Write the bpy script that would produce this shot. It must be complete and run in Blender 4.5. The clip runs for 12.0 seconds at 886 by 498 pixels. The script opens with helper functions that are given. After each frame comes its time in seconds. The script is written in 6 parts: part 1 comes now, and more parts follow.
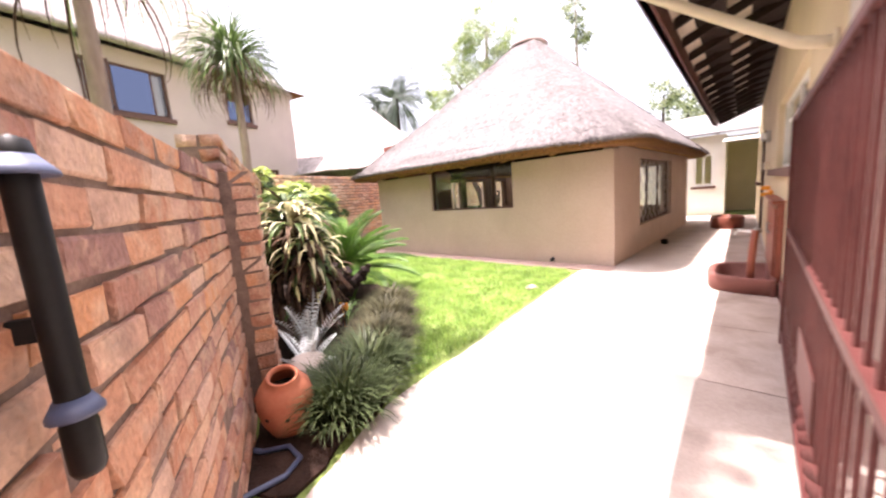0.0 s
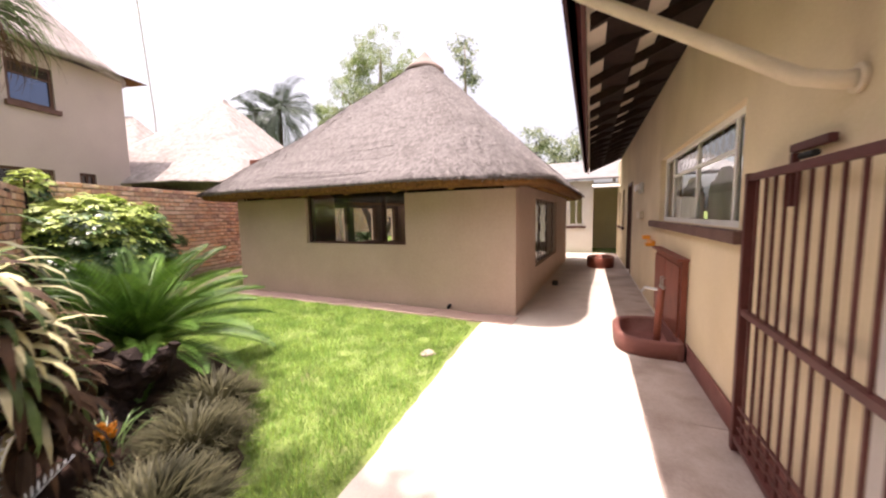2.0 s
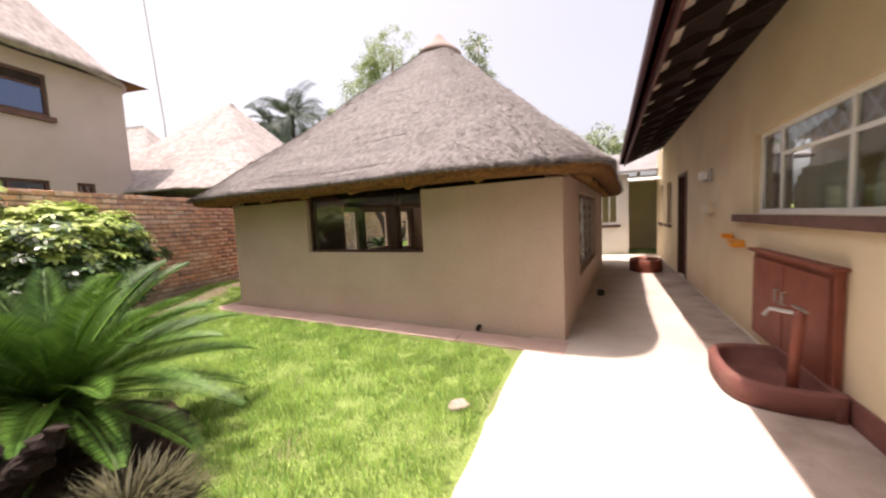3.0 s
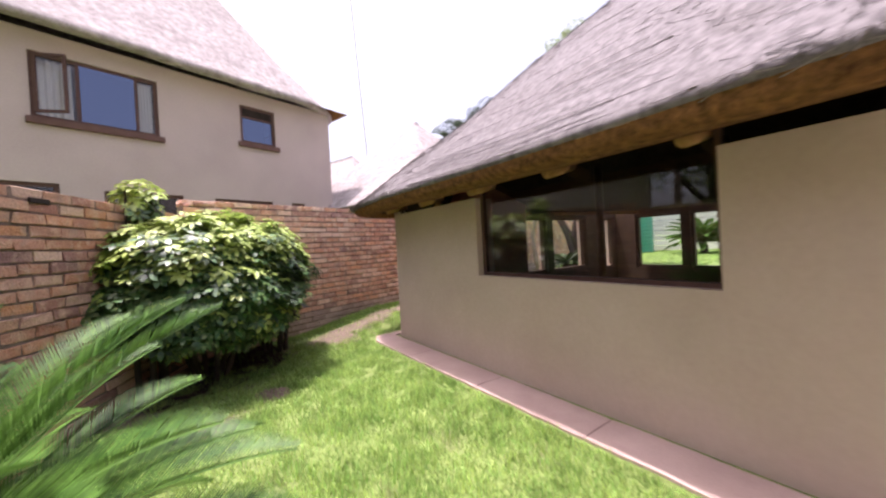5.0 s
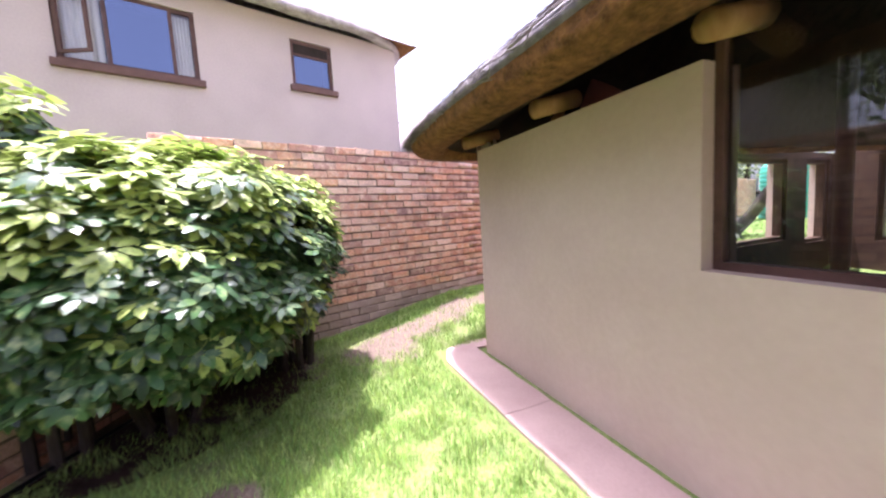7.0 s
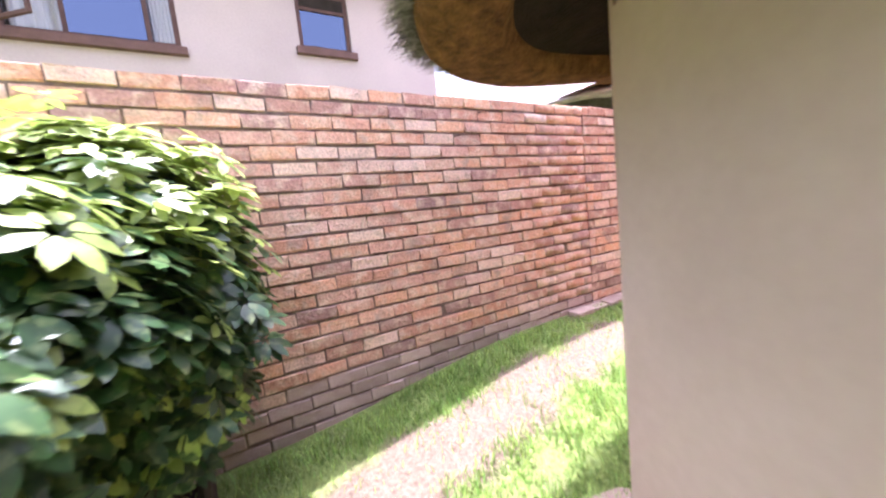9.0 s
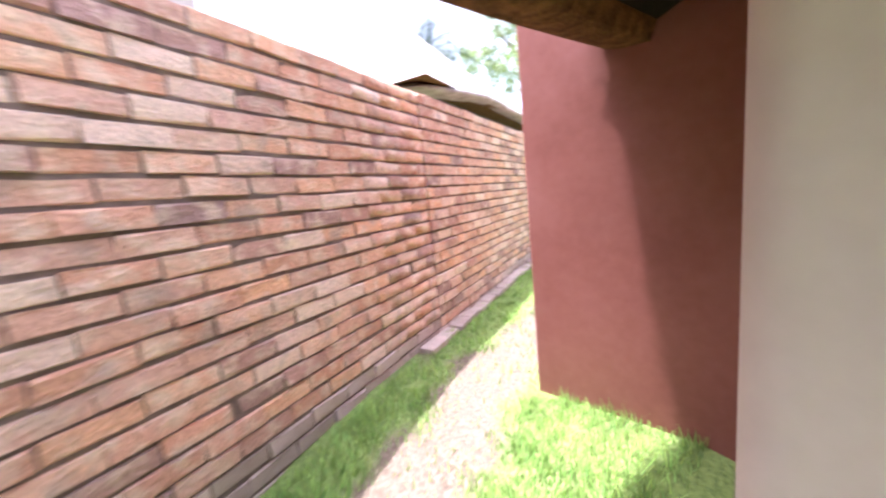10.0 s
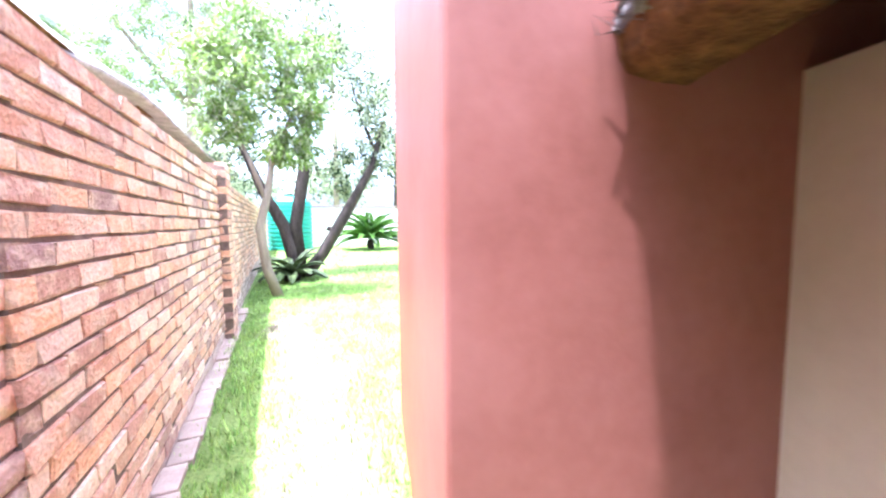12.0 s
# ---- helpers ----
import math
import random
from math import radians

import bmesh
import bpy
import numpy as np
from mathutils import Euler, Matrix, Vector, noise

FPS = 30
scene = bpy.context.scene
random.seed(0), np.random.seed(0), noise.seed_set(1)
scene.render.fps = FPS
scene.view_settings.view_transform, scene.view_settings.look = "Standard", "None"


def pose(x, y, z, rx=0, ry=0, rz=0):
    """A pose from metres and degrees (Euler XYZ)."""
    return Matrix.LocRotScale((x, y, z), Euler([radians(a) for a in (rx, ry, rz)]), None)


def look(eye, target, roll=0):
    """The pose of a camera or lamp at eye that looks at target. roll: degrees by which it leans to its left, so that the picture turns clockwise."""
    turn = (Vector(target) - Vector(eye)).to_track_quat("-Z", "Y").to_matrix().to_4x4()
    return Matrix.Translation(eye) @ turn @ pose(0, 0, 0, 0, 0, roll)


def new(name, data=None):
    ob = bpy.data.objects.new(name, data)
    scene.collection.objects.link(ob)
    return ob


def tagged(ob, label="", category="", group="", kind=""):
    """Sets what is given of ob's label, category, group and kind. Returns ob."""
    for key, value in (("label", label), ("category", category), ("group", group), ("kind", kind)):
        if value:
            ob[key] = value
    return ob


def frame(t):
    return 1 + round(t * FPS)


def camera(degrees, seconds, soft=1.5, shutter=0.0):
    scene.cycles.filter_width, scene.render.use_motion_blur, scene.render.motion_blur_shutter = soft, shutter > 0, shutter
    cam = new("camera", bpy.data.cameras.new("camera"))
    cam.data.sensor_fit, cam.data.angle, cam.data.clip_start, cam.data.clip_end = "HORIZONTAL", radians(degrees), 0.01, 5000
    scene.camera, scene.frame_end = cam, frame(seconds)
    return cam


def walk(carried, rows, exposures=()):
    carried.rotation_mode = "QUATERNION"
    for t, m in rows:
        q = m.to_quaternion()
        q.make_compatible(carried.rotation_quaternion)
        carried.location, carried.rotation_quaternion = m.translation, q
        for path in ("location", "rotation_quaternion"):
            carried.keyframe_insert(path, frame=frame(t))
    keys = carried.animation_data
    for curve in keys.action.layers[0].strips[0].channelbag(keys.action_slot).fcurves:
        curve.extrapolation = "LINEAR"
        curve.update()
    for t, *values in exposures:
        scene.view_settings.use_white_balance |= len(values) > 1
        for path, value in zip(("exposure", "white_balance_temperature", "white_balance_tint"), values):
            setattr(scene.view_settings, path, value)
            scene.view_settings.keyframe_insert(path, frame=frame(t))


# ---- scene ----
cam = camera(102.9, 12.0, soft=2.2, shutter=0.4)
METRES, EYE, TILT, LEAN, TURN = 10.6, 1.23, 0.0, 0.0, 26.2
ROWS = [
    (0.0, 0.0, 0.0, 0.0, -0.64, -8.31, 4.36),
    (0.5, -0.0094, 0.0222, -0.0017, 3.59, -8.36, 1.83),
    (1.0, -0.0059, 0.044, 0.0066, -0.05, -7.72, 4.64),
    (1.5, 0.0106, 0.0652, 0.0141, -15.05, -5.98, 5.61),
    (2.0, 0.0181, 0.098, 0.0149, -18.04, -5.39, 1.05),
    (2.5, 0.0268, 0.1425, 0.0125, -18.7, -6.29, 3.56),
    (3.0, 0.0358, 0.1884, 0.012, -15.54, -4.78, 2.62),
    (3.5, 0.0352, 0.241, 0.0068, -10.2, -4.69, 1.58),
    (5.5, 0.0097, 0.438, 0.0043, 18.0, -1.68, 2.19),
    (6.0, -0.0105, 0.4824, 0.0007, 21.53, -5.18, 1.41),
    (6.5, -0.0288, 0.5294, 0.0016, 25.13, -5.83, 4.63),
    (7.0, -0.0473, 0.5752, -0.0004, 24.9, -5.46, 3.39),
    (9.0, -0.1272, 0.7386, 0.0018, 33.12, -6.53, 5.98),
    (9.5, -0.1558, 0.7718, 0.0011, 24.86, -7.91, 2.04),
    (10.0, -0.1715, 0.8115, 0.0039, 1.85, -8.67, 5.76),
    (10.5, -0.1766, 0.8409, 0.0067, -21.7, -8.78, 4.24),
    (11.0, -0.1844, 0.8659, 0.0128, -52.01, -7.99, 2.75),
    (11.5, -0.1878, 0.8998, 0.0172, -51.25, -5.27, 3.94),
    (12.0, -0.1889, 0.9359, 0.0218, -50.83, -4.39, 0.64),
]
walk(cam, [(t, pose(0, 0, EYE, TILT, LEAN, TURN) @ pose(METRES * x, METRES * y, METRES * z, 90 + pitch, roll, yaw)) for t, x, y, z, yaw, pitch, roll in ROWS],
     exposures=[(0.0, 1.6, 6550, 26), (1.0, 1.18, 6700, 24), (1.6, 0.92, 6850, 24), (2.5, 0.7, 6900, 22), (3.7, 0.56, 6900, 19), (5.5, 0.95, 5800, 34), (6.5, 1.42, 5600, 37),
                (7.2, 1.7, 5650, 34), (9.0, 2.0, 5550, 31), (10.0, 2.05, 5450, 23), (10.6, 2.15, 5350, 19), (11.2, 2.2, 5150, 20), (11.6, 2.38, 5100, 19), (12.0, 2.62, 5050, 17)])

# ---------------------------------------------------------------- light
world = bpy.data.worlds.new("world")
scene.world = world
world.use_nodes = True
sky = world.node_tree.nodes.new("ShaderNodeTexSky")
sky.sky_type, sky.sun_disc = "NISHITA", False
SUN_TO = Vector((-0.43, -0.09, 1.9)).normalized()
sky.sun_elevation = math.asin(SUN_TO.z)
sky.sun_rotation = math.atan2(SUN_TO.x, SUN_TO.y)
sky.dust_density, sky.air_density, sky.ozone_density = 6.0, 1.0, 1.0
haze = world.node_tree.nodes.new("ShaderNodeHueSaturation")      # a hazy, nearly white summer sky
haze.inputs["Saturation"].default_value, haze.inputs["Value"].default_value = 0.42, 1.5
world.node_tree.links.new(sky.outputs[0], haze.inputs["Color"])
world.node_tree.links.new(haze.outputs[0], world.node_tree.nodes["Background"].inputs[0])
world.node_tree.nodes["Background"].inputs[1].default_value = 0.135
sun = new("sun", bpy.data.lights.new("sun", "SUN"))
sun.data.energy, sun.data.angle, sun.data.color = 4.7, radians(0.6), (1.0, 0.94, 0.86)
sun.matrix_world = look(SUN_TO * 30, (0, 0, 0))

# ---------------------------------------------------------------- materials
def nodes_of(name):
    m = bpy.data.materials.new(name)
    m.use_nodes = True
    nt = m.node_tree
    return m, nt, nt.nodes["Principled BSDF"]


def surface(name, a, b, scale=6.0, rough=0.8, bump=0.3, grain=60.0, depth=0.01, metal=0.0, stretch=(1, 1, 1),
            vary=0.0, island=False, hue=0.0, stain=None, spec=None, trans=0.0):
    """A two-scale noise surface between the colours a and b; vary: brightness change from piece to piece."""
    m, nt, p = nodes_of(name)
    N, L = nt.nodes, nt.links
    tc = N.new("ShaderNodeTexCoord")
    mp = N.new("ShaderNodeMapping")
    mp.inputs["Scale"].default_value = stretch
    if vary or island:
        src = tc.outputs["Object"]
    else:
        geo = N.new("ShaderNodeNewGeometry")
        src = geo.outputs["Position"]
    L.new(src, mp.inputs[0])
    n1, n2 = N.new("ShaderNodeTexNoise"), N.new("ShaderNodeTexNoise")
    n1.inputs["Scale"].default_value, n1.inputs["Detail"].default_value = scale, 6
    n2.inputs["Scale"].default_value, n2.inputs["Detail"].default_value = grain, 4
    L.new(mp.outputs[0], n1.inputs[0]), L.new(mp.outputs[0], n2.inputs[0])
    add = N.new("ShaderNodeMath")
    add.operation = "MULTIPLY_ADD"
    L.new(n2.outputs[0], add.inputs[0])
    add.inputs[1].default_value = 0.5
    L.new(n1.outputs[0], add.inputs[2])
    ramp = N.new("ShaderNodeValToRGB")
    ramp.color_ramp.elements[0].position, ramp.color_ramp.elements[1].position = 0.5, 1.0
    ramp.color_ramp.elements[0].color, ramp.color_ramp.elements[1].color = (*a, 1), (*b, 1)
    L.new(add.outputs[0], ramp.inputs[0])
    col = ramp.outputs[0]
    if stain:
        st, sscale, amount = stain
        n3 = N.new("ShaderNodeTexNoise")
        n3.inputs["Scale"].default_value, n3.inputs["Detail"].default_value = sscale, 5
        L.new(mp.outputs[0], n3.inputs[0])
        r3 = N.new("ShaderNodeMapRange")
        r3.inputs["From Min"].default_value, r3.inputs["From Max"].default_value, r3.inputs["To Max"].default_value = 0.5, 0.75, amount
        L.new(n3.outputs[0], r3.inputs[0])
        mix = N.new("ShaderNodeMixRGB")
        L.new(r3.outputs[0], mix.inputs[0]), L.new(col, mix.inputs[1])
        mix.inputs[2].default_value = (*st, 1)
        col = mix.outputs[0]
    if vary:
        if island:
            rnd = N.new("ShaderNodeNewGeometry").outputs["Random Per Island"]
        else:
            rnd = N.new("ShaderNodeObjectInfo").outputs["Random"]
        hs = N.new("ShaderNodeHueSaturation")
        mr = N.new("ShaderNodeMapRange")
        mr.inputs["To Min"].default_value, mr.inputs["To Max"].default_value = 1 - vary, 1 + vary
        L.new(rnd, mr.inputs[0]), L.new(mr.outputs[0], hs.inputs["Value"]), L.new(col, hs.inputs["Color"])
        if hue:
            mu = N.new("ShaderNodeMath")
            mu.operation = "MULTIPLY"
            mu.inputs[1].default_value = 7.31
            fr = N.new("ShaderNodeMath")
            fr.operation = "FRACT"
            mh = N.new("ShaderNodeMapRange")
            mh.inputs["To Min"].default_value, mh.inputs["To Max"].default_value = 0.5 - hue, 0.5 + hue
            L.new(rnd, mu.inputs[0]), L.new(mu.outputs[0], fr.inputs[0]), L.new(fr.outputs[0], mh.inputs[0])
            L.new(mh.outputs[0], hs.inputs["Hue"])
        col = hs.outputs[0]
    L.new(col, p.inputs["Base Color"])
    p.inputs["Roughness"].default_value, p.inputs["Metallic"].default_value = rough, metal
    p.inputs["Specular IOR Level"].default_value = spec if spec is not None else (0.5 if rough < 0.5 else 0.2)
    if trans:
        t = N.new("ShaderNodeBsdfTranslucent")
        mx = N.new("ShaderNodeMixShader")
        mx.inputs[0].default_value = trans
        L.new(col, t.inputs[0]), L.new(p.outputs[0], mx.inputs[1]), L.new(t.outputs[0], mx.inputs[2])
        L.new(mx.outputs[0], N["Material Output"].inputs[0])
    if bump:
        bm = N.new("ShaderNodeBump")
        bm.inputs["Strength"].default_value, bm.inputs["Distance"].default_value = bump, depth
        L.new(add.outputs[0], bm.inputs["Height"]), L.new(bm.outputs[0], p.inputs["Normal"])
    return m


def brick_surface(name, island, value=2.1, chroma=0.92, fade=(0.54, 0.395, 0.285), rubbed=0.75):
    """Clay-stock brick: each piece takes its own tone from a row of fired clay colours."""
    m, nt, p = nodes_of(name)
    N, L = nt.nodes, nt.links
    rnd = N.new("ShaderNodeNewGeometry").outputs["Random Per Island"] if island else N.new("ShaderNodeObjectInfo").outputs["Random"]
    ramp = N.new("ShaderNodeValToRGB")
    e = ramp.color_ramp.elements
    tones = [(0.0, (0.25, 0.145, 0.13)), (0.12, (0.34, 0.175, 0.135)), (0.30, (0.44, 0.205, 0.125)), (0.48, (0.43, 0.24, 0.18)),
             (0.66, (0.51, 0.25, 0.14)), (0.84, (0.48, 0.30, 0.23)), (1.0, (0.56, 0.39, 0.30))]
    e[0].position, e[0].color = tones[0][0], (*tones[0][1], 1)
    e[1].position, e[1].color = tones[-1][0], (*tones[-1][1], 1)
    for pos, c in tones[1:-1]:
        x = e.new(pos)
        x.color = (*c, 1)
    L.new(rnd, ramp.inputs[0])
    geo = N.new("ShaderNodeNewGeometry")
    n1, n2, n3 = (N.new("ShaderNodeTexNoise") for _ in range(3))
    for n, sc in ((n1, 13.0), (n2, 70.0), (n3, 6.5)):
        n.inputs["Scale"].default_value, n.inputs["Detail"].default_value = sc, 5
        L.new(geo.outputs["Position"], n.inputs[0])
    r1 = N.new("ShaderNodeMapRange")
    r1.inputs["From Min"].default_value, r1.inputs["From Max"].default_value, r1.inputs["To Max"].default_value = 0.46, 0.68, rubbed
    L.new(n1.outputs[0], r1.inputs[0])
    m1 = N.new("ShaderNodeMixRGB")
    L.new(r1.outputs[0], m1.inputs[0]), L.new(ramp.outputs[0], m1.inputs[1])
    m1.inputs[2].default_value = (*fade, 1)
    r3 = N.new("ShaderNodeMapRange")
    r3.inputs["From Min"].default_value, r3.inputs["From Max"].default_value, r3.inputs["To Max"].default_value = 0.54, 0.70, 0.5
    L.new(n3.outputs[0], r3.inputs[0])
    m3 = N.new("ShaderNodeMixRGB")
    L.new(r3.outputs[0], m3.inputs[0]), L.new(m1.outputs[0], m3.inputs[1])
    m3.inputs[2].default_value = (0.19, 0.12, 0.11, 1)
    m2 = N.new("ShaderNodeMixRGB")
    m2.blend_type = "MULTIPLY"
    m2.inputs[0].default_value = 0.6
    L.new(m3.outputs[0], m2.inputs[1]), L.new(n2.outputs[0], m2.inputs[2])
    g = N.new("ShaderNodeHueSaturation")
    g.inputs["Value"].default_value, g.inputs["Saturation"].default_value, g.inputs["Hue"].default_value = value, chroma, 0.503
    L.new(m2.outputs[0], g.inputs["Color"]), L.new(g.outputs[0], p.inputs["Base Color"])
    p.inputs["Roughness"].default_value, p.inputs["Specular IOR Level"].default_value = 0.9, 0.25
    bp = N.new("ShaderNodeBump")
    bp.inputs["Strength"].default_value, bp.inputs["Distance"].default_value = 0.9, 0.012
    hsum = N.new("ShaderNodeMath")
    hsum.operation = "ADD"
    L.new(n2.outputs[0], hsum.inputs[0]), L.new(n1.outputs[0], hsum.inputs[1])
    L.new(hsum.outputs[0], bp.inputs["Height"]), L.new(bp.outputs[0], p.inputs["Normal"])
    return m


def glass(name, tint=(0.9, 0.95, 0.95), rough=0.0, ior=1.75, sheen=(1, 1, 1)):
    m, nt, p = nodes_of(name)
    N, L = nt.nodes, nt.links
    t, gl, fr, mx = N.new("ShaderNodeBsdfTransparent"), N.new("ShaderNodeBsdfGlossy"), N.new("ShaderNodeFresnel"), N.new("ShaderNodeMixShader")
    t.inputs[0].default_value = (*tint, 1)
    gl.inputs["Roughness"].default_value = rough
    fr.inputs[0].default_value = ior
    gl.inputs[0].default_value = (*sheen, 1)
    L.new(fr.outputs[0], mx.inputs[0]), L.new(t.outputs[0], mx.inputs[1]), L.new(gl.outputs[0], mx.inputs[2])
    L.new(mx.outputs[0], N["Material Output"].inputs[0])
    return m


M = {}
M["brick"] = brick_surface("clay_brick", False)
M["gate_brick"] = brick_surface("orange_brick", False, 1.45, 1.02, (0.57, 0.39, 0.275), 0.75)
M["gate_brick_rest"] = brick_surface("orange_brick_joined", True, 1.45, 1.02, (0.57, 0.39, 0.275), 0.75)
M["brick_rest"] = brick_surface("clay_brick_joined", True)
M["brick_base"] = surface("limed_brick", (0.40, 0.285, 0.24), (0.58, 0.45, 0.39), 7, 0.95, 0.5, 80, 0.006, vary=0.2, island=True)
M["brick_foot"] = surface("limed_brick_piece", (0.40, 0.285, 0.24), (0.58, 0.45, 0.39), 7, 0.95, 0.5, 80, 0.006, vary=0.2)
M["mortar"] = surface("mortar", (0.12, 0.083, 0.068), (0.25, 0.18, 0.145), 14, 0.95, 0.6, 120)
M["footing"] = surface("footing_brick", (0.34, 0.25, 0.21), (0.52, 0.41, 0.35), 8, 0.95, 0.5, 70, vary=0.15)
M["tan"] = surface("tan_plaster", (0.49, 0.375, 0.30), (0.57, 0.45, 0.365), 1.6, 0.85, 0.35, 26, 0.006, stain=((0.41, 0.325, 0.257), 0.9, 0.45))
M["cream"] = surface("cream_plaster", (0.60, 0.48, 0.31), (0.70, 0.58, 0.40), 1.5, 0.85, 0.25, 60, 0.004, stain=((0.48, 0.39, 0.28), 1.1, 0.35))
M["greyplaster"] = surface("grey_plaster", (0.55, 0.50, 0.45), (0.66, 0.60, 0.54), 1.5, 0.85, 0.25, 60, 0.004, stain=((0.42, 0.37, 0.33), 1.3, 0.4))
M["pink"] = surface("neighbour_plaster", (0.425, 0.352, 0.325), (0.505, 0.423, 0.392), 0.8, 0.9, 0.2, 30, 0.004, stain=((0.38, 0.31, 0.285), 0.5, 0.4))
M["red"] = surface("red_plaster", (0.23, 0.08, 0.06), (0.295, 0.113, 0.088), 2.2, 0.5, 0.35, 22, 0.006, stain=((0.33, 0.145, 0.125), 1.6, 0.5))
M["white_wall"] = surface("white_plaster", (0.70, 0.66, 0.58), (0.80, 0.77, 0.70), 1.5, 0.85, 0.2, 50, 0.004)
M["concrete"] = surface("concrete", (0.46, 0.40, 0.35), (0.60, 0.53, 0.47), 1.3, 0.9, 0.35, 70, 0.004, stain=((0.36, 0.30, 0.26), 2.1, 0.5))
M["apron"] = surface("pink_apron", (0.40, 0.285, 0.245), (0.50, 0.365, 0.32), 2.5, 0.9, 0.3, 60, 0.004, stain=((0.34, 0.22, 0.19), 3, 0.5))
M["thatch"] = surface("weathered_thatch", (0.095, 0.085, 0.083), (0.235, 0.212, 0.208), 17, 0.95, 0.55, 150, 0.012, stretch=(1, 1, 0.4), stain=((0.10, 0.086, 0.08), 2.2, 0.4))
M["thatch_pale"] = surface("bleached_thatch", (0.23, 0.20, 0.19), (0.46, 0.41, 0.395), 7, 0.95, 1.0, 60, 0.03, stretch=(1, 1, 0.6), stain=((0.17, 0.148, 0.14), 1.6, 0.45))
# near-black thatch: the shade behind the eaves is put into its colour
M["roof_shade"] = surface("shade_darkened_thatch", (0.012, 0.008, 0.006), (0.03, 0.02, 0.013), 9, 0.95, 0.8, 80, 0.02)
M["straw"] = surface("straw", (0.10, 0.088, 0.085), (0.30, 0.27, 0.26), 5, 0.95, 0, 40, vary=0.55, island=True)
M["underthatch"] = surface("under_thatch", (0.075, 0.034, 0.013), (0.27, 0.13, 0.045), 22, 0.95, 1.0, 110, 0.02)
M["cap"] = surface("roof_cap", (0.22, 0.165, 0.15), (0.32, 0.25, 0.23), 4, 0.85, 0.3)
M["pole"] = surface("gum_pole", (0.26, 0.135, 0.05), (0.40, 0.23, 0.09), 8, 0.75, 0.4, 50, 0.006, stretch=(1, 1, 0.25))
# dark post timber; on the hut's inner walls it paints the indoor shade
M["post"] = surface("timber_and_inner_shade", (0.045, 0.025, 0.016), (0.09, 0.05, 0.03), 8, 0.6, 0.3, 50, 0.004)
M["rafter"] = surface("dark_rafter", (0.014, 0.008, 0.0065), (0.034, 0.019, 0.015), 8, 0.7, 0.3, 50, 0.004)
M["tilesheet"] = surface("roof_sheet", (0.66, 0.59, 0.48), (0.76, 0.69, 0.58), 4, 0.8, 0.2)
M["maroon"] = surface("maroon_paint", (0.065, 0.02, 0.018), (0.105, 0.034, 0.03), 7, 0.5, 0.3, 60, 0.003, stain=((0.15, 0.06, 0.05), 6, 0.35))
M["plinth"] = surface("maroon_plinth", (0.15, 0.06, 0.05), (0.22, 0.09, 0.075), 4, 0.7, 0.3, 60, 0.003, stain=((0.27, 0.15, 0.12), 5, 0.5))
M["oxide"] = surface("red_oxide_metal", (0.20, 0.06, 0.04), (0.28, 0.09, 0.06), 6, 0.5, 0.2, 60, 0.002, stain=((0.14, 0.05, 0.035), 5, 0.5))
M["brownframe"] = surface("brown_window_paint", (0.075, 0.04, 0.03), (0.12, 0.065, 0.05), 8, 0.5, 0.2)
M["brownsill"] = surface("brown_sill", (0.10, 0.055, 0.045), (0.16, 0.09, 0.075), 6, 0.7, 0.3)
M["white"] = surface("white_paint", (0.74, 0.72, 0.67), (0.82, 0.80, 0.76), 6, 0.45, 0.1)
M["beigepipe"] = surface("cream_pipe_paint", (0.60, 0.50, 0.36), (0.70, 0.60, 0.45), 5, 0.5, 0.1)
M["curtain"] = surface("lace_curtain", (0.66, 0.62, 0.56), (0.78, 0.75, 0.70), 3, 0.9, 0.2, 30, stretch=(1, 1, 0.1))
M["glass"] = glass("window_glass")
M["blueglass"] = glass("reflective_glass", (0.10, 0.13, 0.2), 0.02, 2.6, (0.55, 0.68, 1.0))
M["slabs"] = surface("strip_concrete", (0.26, 0.205, 0.18), (0.40, 0.33, 0.29), 2.2, 0.9, 0.4, 70, 0.004, vary=0.14, stain=((0.17, 0.125, 0.105), 3, 0.7))
M["terracotta"] = surface("terracotta", (0.40, 0.13, 0.075), (0.50, 0.19, 0.11), 6, 0.75, 0.3, 70, 0.003, stain=((0.34, 0.14, 0.09), 8, 0.5))
# shade inside rooms and small openings, put into a dark colour
M["dark"] = surface("opening_shade", (0.02, 0.015, 0.012), (0.04, 0.03, 0.025), 6, 0.9, 0)
# brown soil, its colour darkened for the shade of bush and plants
M["soil"] = surface("shade_darkened_soil", (0.014, 0.007, 0.005), (0.05, 0.028, 0.02), 6, 0.98, 0.9, 70, 0.03, stain=((0.06, 0.035, 0.026), 3, 0.5))
M["black"] = surface("black_plastic", (0.004, 0.004, 0.004), (0.009, 0.0085, 0.0085), 8, 0.5, 0.2, 80, 0.002, spec=0.25)
M["bluecap"] = surface("faded_blue_plastic", (0.05, 0.065, 0.12), (0.09, 0.11, 0.19), 8, 0.45, 0.2, 80, 0.002)
M["orange"] = surface("orange_plastic", (0.75, 0.28, 0.02), (0.85, 0.36, 0.04), 8, 0.4, 0.1)
M["grey"] = surface("grey_enamel", (0.42, 0.40, 0.36), (0.52, 0.50, 0.46), 5, 0.5, 0.1)
M["steel"] = surface("dull_steel", (0.40, 0.39, 0.37), (0.55, 0.54, 0.52), 8, 0.4, 0.1, metal=0.8)
M["tank"] = surface("green_tank_plastic", (0.03, 0.28, 0.20), (0.05, 0.36, 0.26), 3, 0.45, 0.1)
M["roofgrey"] = surface("grey_roof_tile", (0.16, 0.15, 0.15), (0.26, 0.245, 0.24), 3, 0.8, 0.4)
